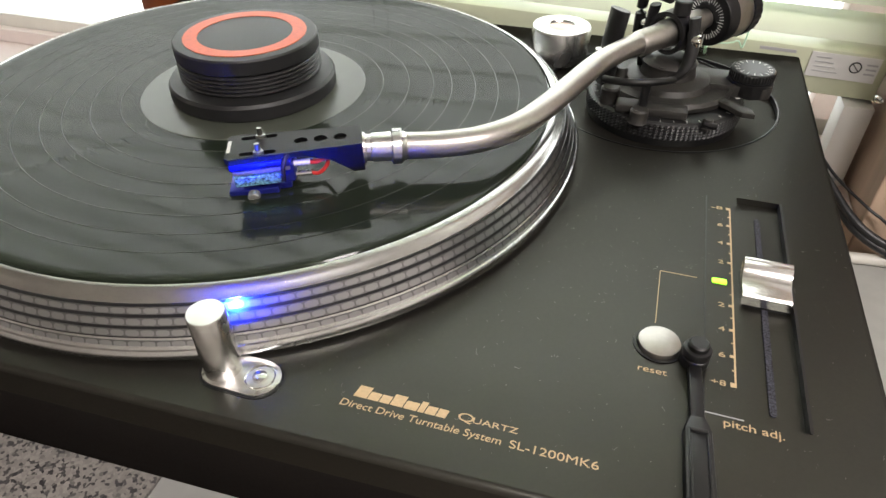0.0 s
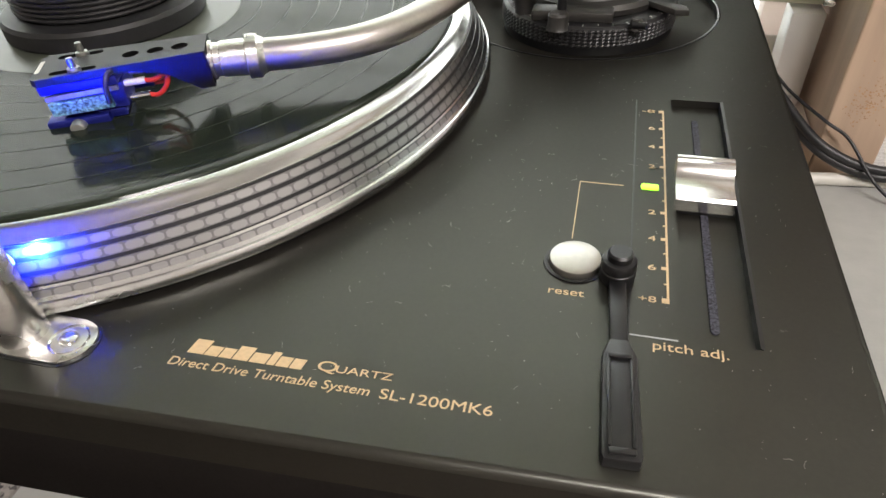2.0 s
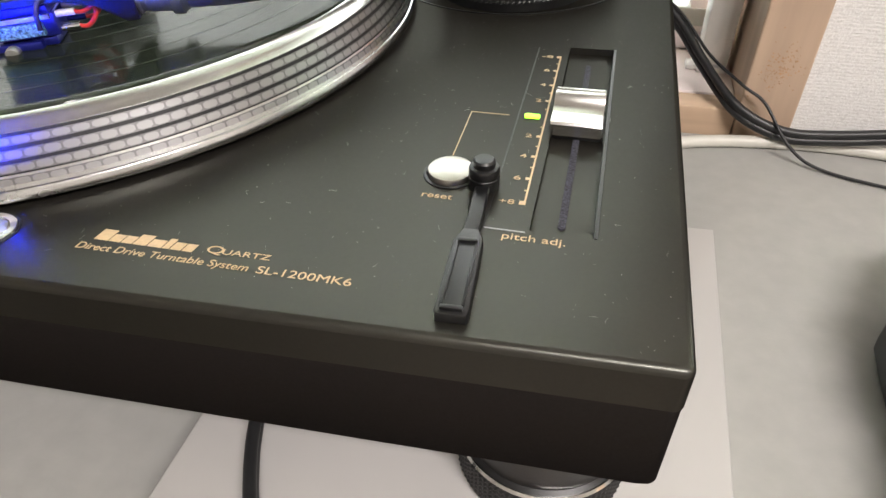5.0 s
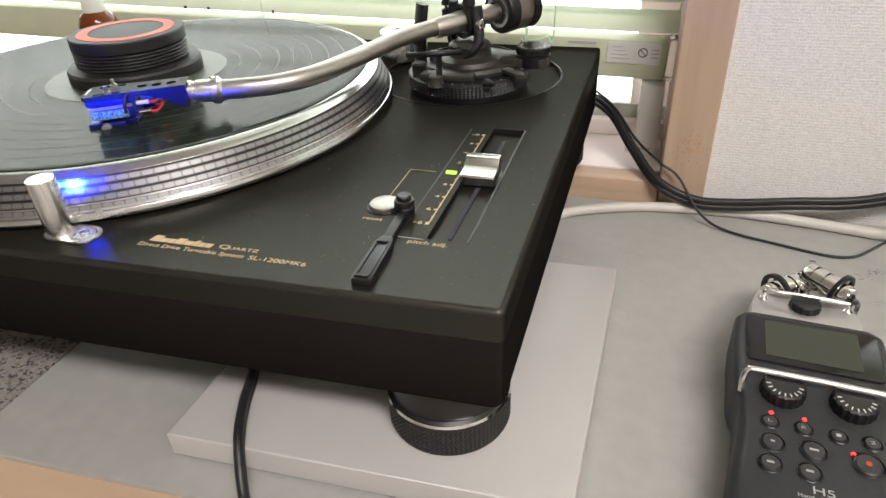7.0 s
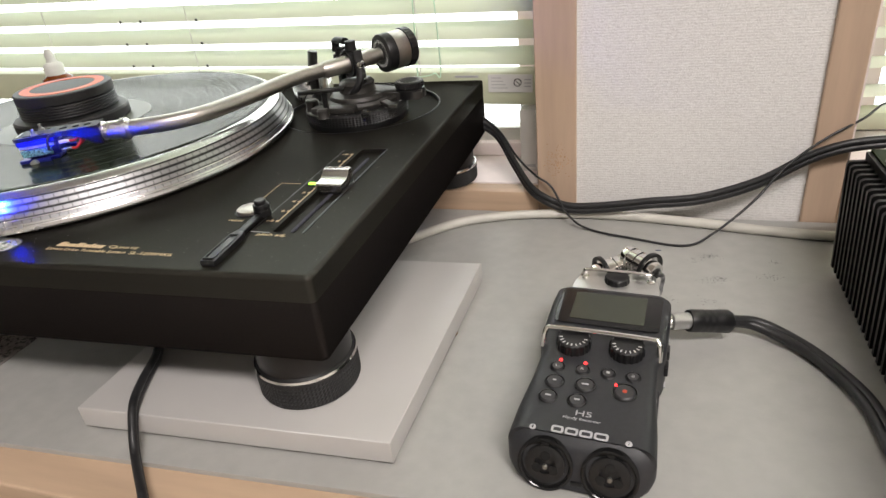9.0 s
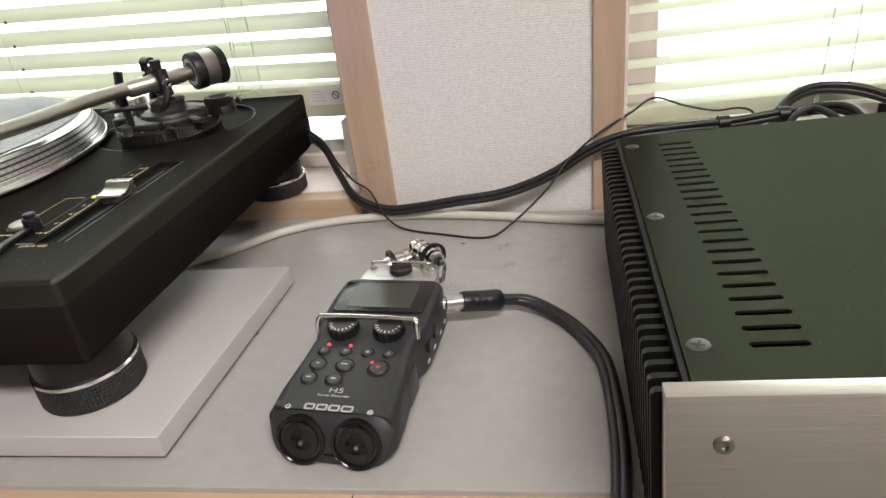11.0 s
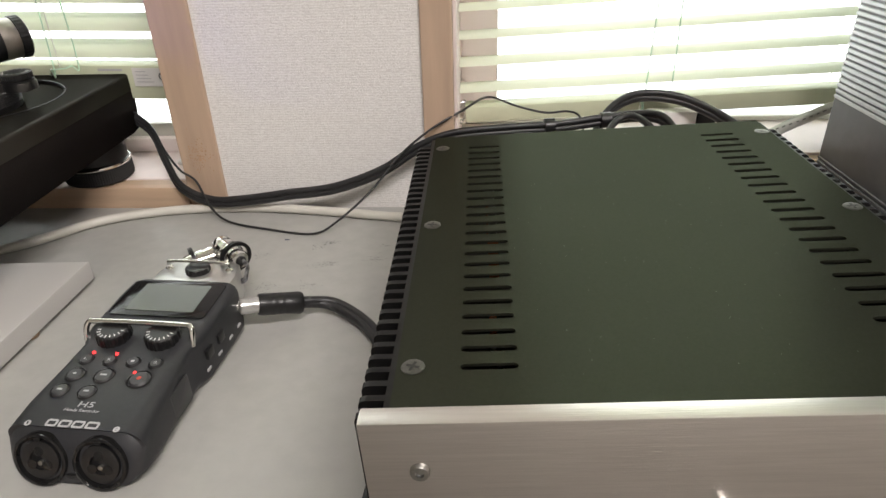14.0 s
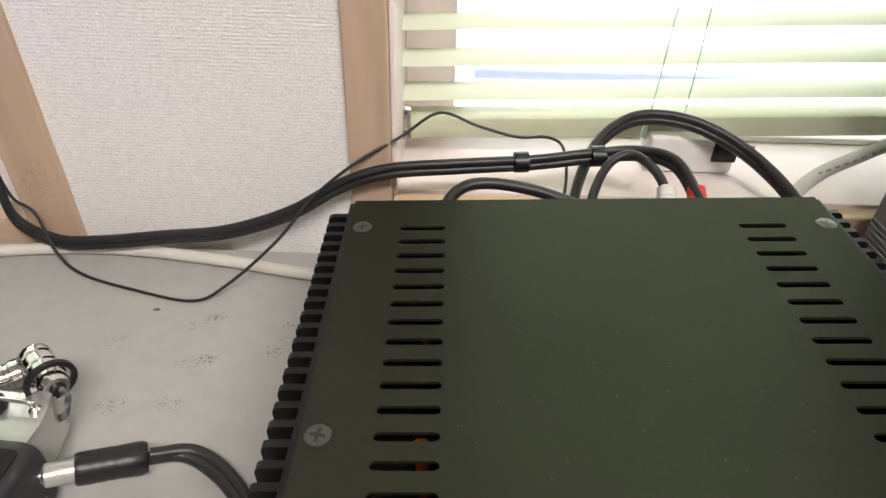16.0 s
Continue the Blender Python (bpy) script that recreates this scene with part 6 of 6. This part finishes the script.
cable("mains_lead", "black mains lead running from under the turntable over the desk edge", [(-0.160, 0.070, 0.0215), (-0.149, 0.046, 0.0208), (-0.1375, 0.027, 0.0205), (-0.1295, 0.005, 0.0204), (-0.1205, -0.0140, 0.0202), (-0.1140, -0.0260, 0.0125), (-0.1080, -0.0350, 0.0050), (-0.0970, -0.0460, 0.0040), (-0.0850, -0.0575, 0.0036), (-0.080, -0.0650, -0.0030), (-0.080, -0.072, -0.030), (-0.078, -0.074, -0.2)], 0.0024, M_CABLE, 0.0016)

tagged(part("outside_railing", box(0.36, 3.0, 1.0, 1.02, -0.160, -0.142), material("blue_grey_paint", (0.45, 0.5, 0.75), 0.5)), "blue-grey railing outside the window", "railing")

# ---- ribbed tower beside the amplifier ----


def tower():
    e = empty("ribbed_case", (0.576, 0.285, 0.010), 2.0)
    tagged(e, "tall grey plastic case with fine ribbed side beside the amplifier", "case")
    part("shell", box(0.0, 0.16, -0.30, 0.0, 0.004, 0.330, 0.004), M_TOWER, e, "dark grey case shell")
    for k, z in enumerate([0.010 + 0.0034 * i for i in range(9)]):
        part("rib", box(-0.0010, 0.0006, -0.296, -0.003, z, z + 0.0016, 0.0004, 1), M_TOWER, e, smooth=False)
    for z in [0.085 + 0.0042 * i for i in range(55)]:
        part("rib", box(-0.0012, 0.0006, -0.296, -0.003, z, z + 0.0024, 0.0005, 1), M_TOWERLITE, e, "silver-grey rib", smooth=False)
    for x, y in ((0.02, -0.02), (0.14, -0.02), (0.02, -0.28), (0.14, -0.28)):
        part("foot", drum(0.008, -0.010, 0.0045, 0.0005, 18), M_BLACK, e, at=pose(x, y, 0))


tower()


def canvas_pouch():
    """Olive cloth seen just below the front edge of the desk."""
    bm = bmesh.new()
    bmesh.ops.create_uvsphere(bm, u_segments=36, v_segments=20, radius=1.0)
    for v in bm.verts:
        p = v.co.copy()
        v.co = Vector((0.09 * math.copysign(abs(p.x) ** 0.7, p.x), 0.05 * math.copysign(abs(p.y) ** 0.7, p.y), 0.06 * math.copysign(abs(p.z) ** 0.7, p.z))) * (1 + 0.08 * noise.noise(p * 2.5))
    tagged(part("canvas_pouch", bm, M_CANVAS, at=pose(-0.265, -0.135, -0.095, 0, 0, 12)), "olive canvas pouch below the desk edge", "pouch")
    st = tagged(empty("stool", (0, 0, 0)), "brown wooden stool before the desk", "stool")
    part("seat", prism(round_rect(-0.45, 0.02, -0.42, -0.075, 0.02), -0.185, -0.1535, 0.004), M_FLOOR, st)
    for x in (-0.42, -0.01):
        for y in (-0.39, -0.105):
            part("leg", box(x - 0.015, x + 0.015, y - 0.015, y + 0.015, -0.72, -0.1855, 0.002), M_FLOOR, st)


canvas_pouch()

# rust marks on the first post
rnd = random.Random(2)
bm = bmesh.new()
for _ in range(170):
    x, z, r = 0.0745 + rnd.gauss(0, 0.005), 0.049 + rnd.gauss(0, 0.007), rnd.uniform(0.0002, 0.0006)
    if 0.0590 < x < 0.0890:
        bm.faces.new([bm.verts.new((x + r * rnd.uniform(0.5, 1.2) * math.cos(k), 0.2928, z + r * rnd.uniform(0.5, 1.2) * math.sin(k))) for k in (0, 1.0, 2.1, 3.2, 4.2, 5.3)])
setting("trim", bm, M_RUST, "rust-brown stains on the window post")
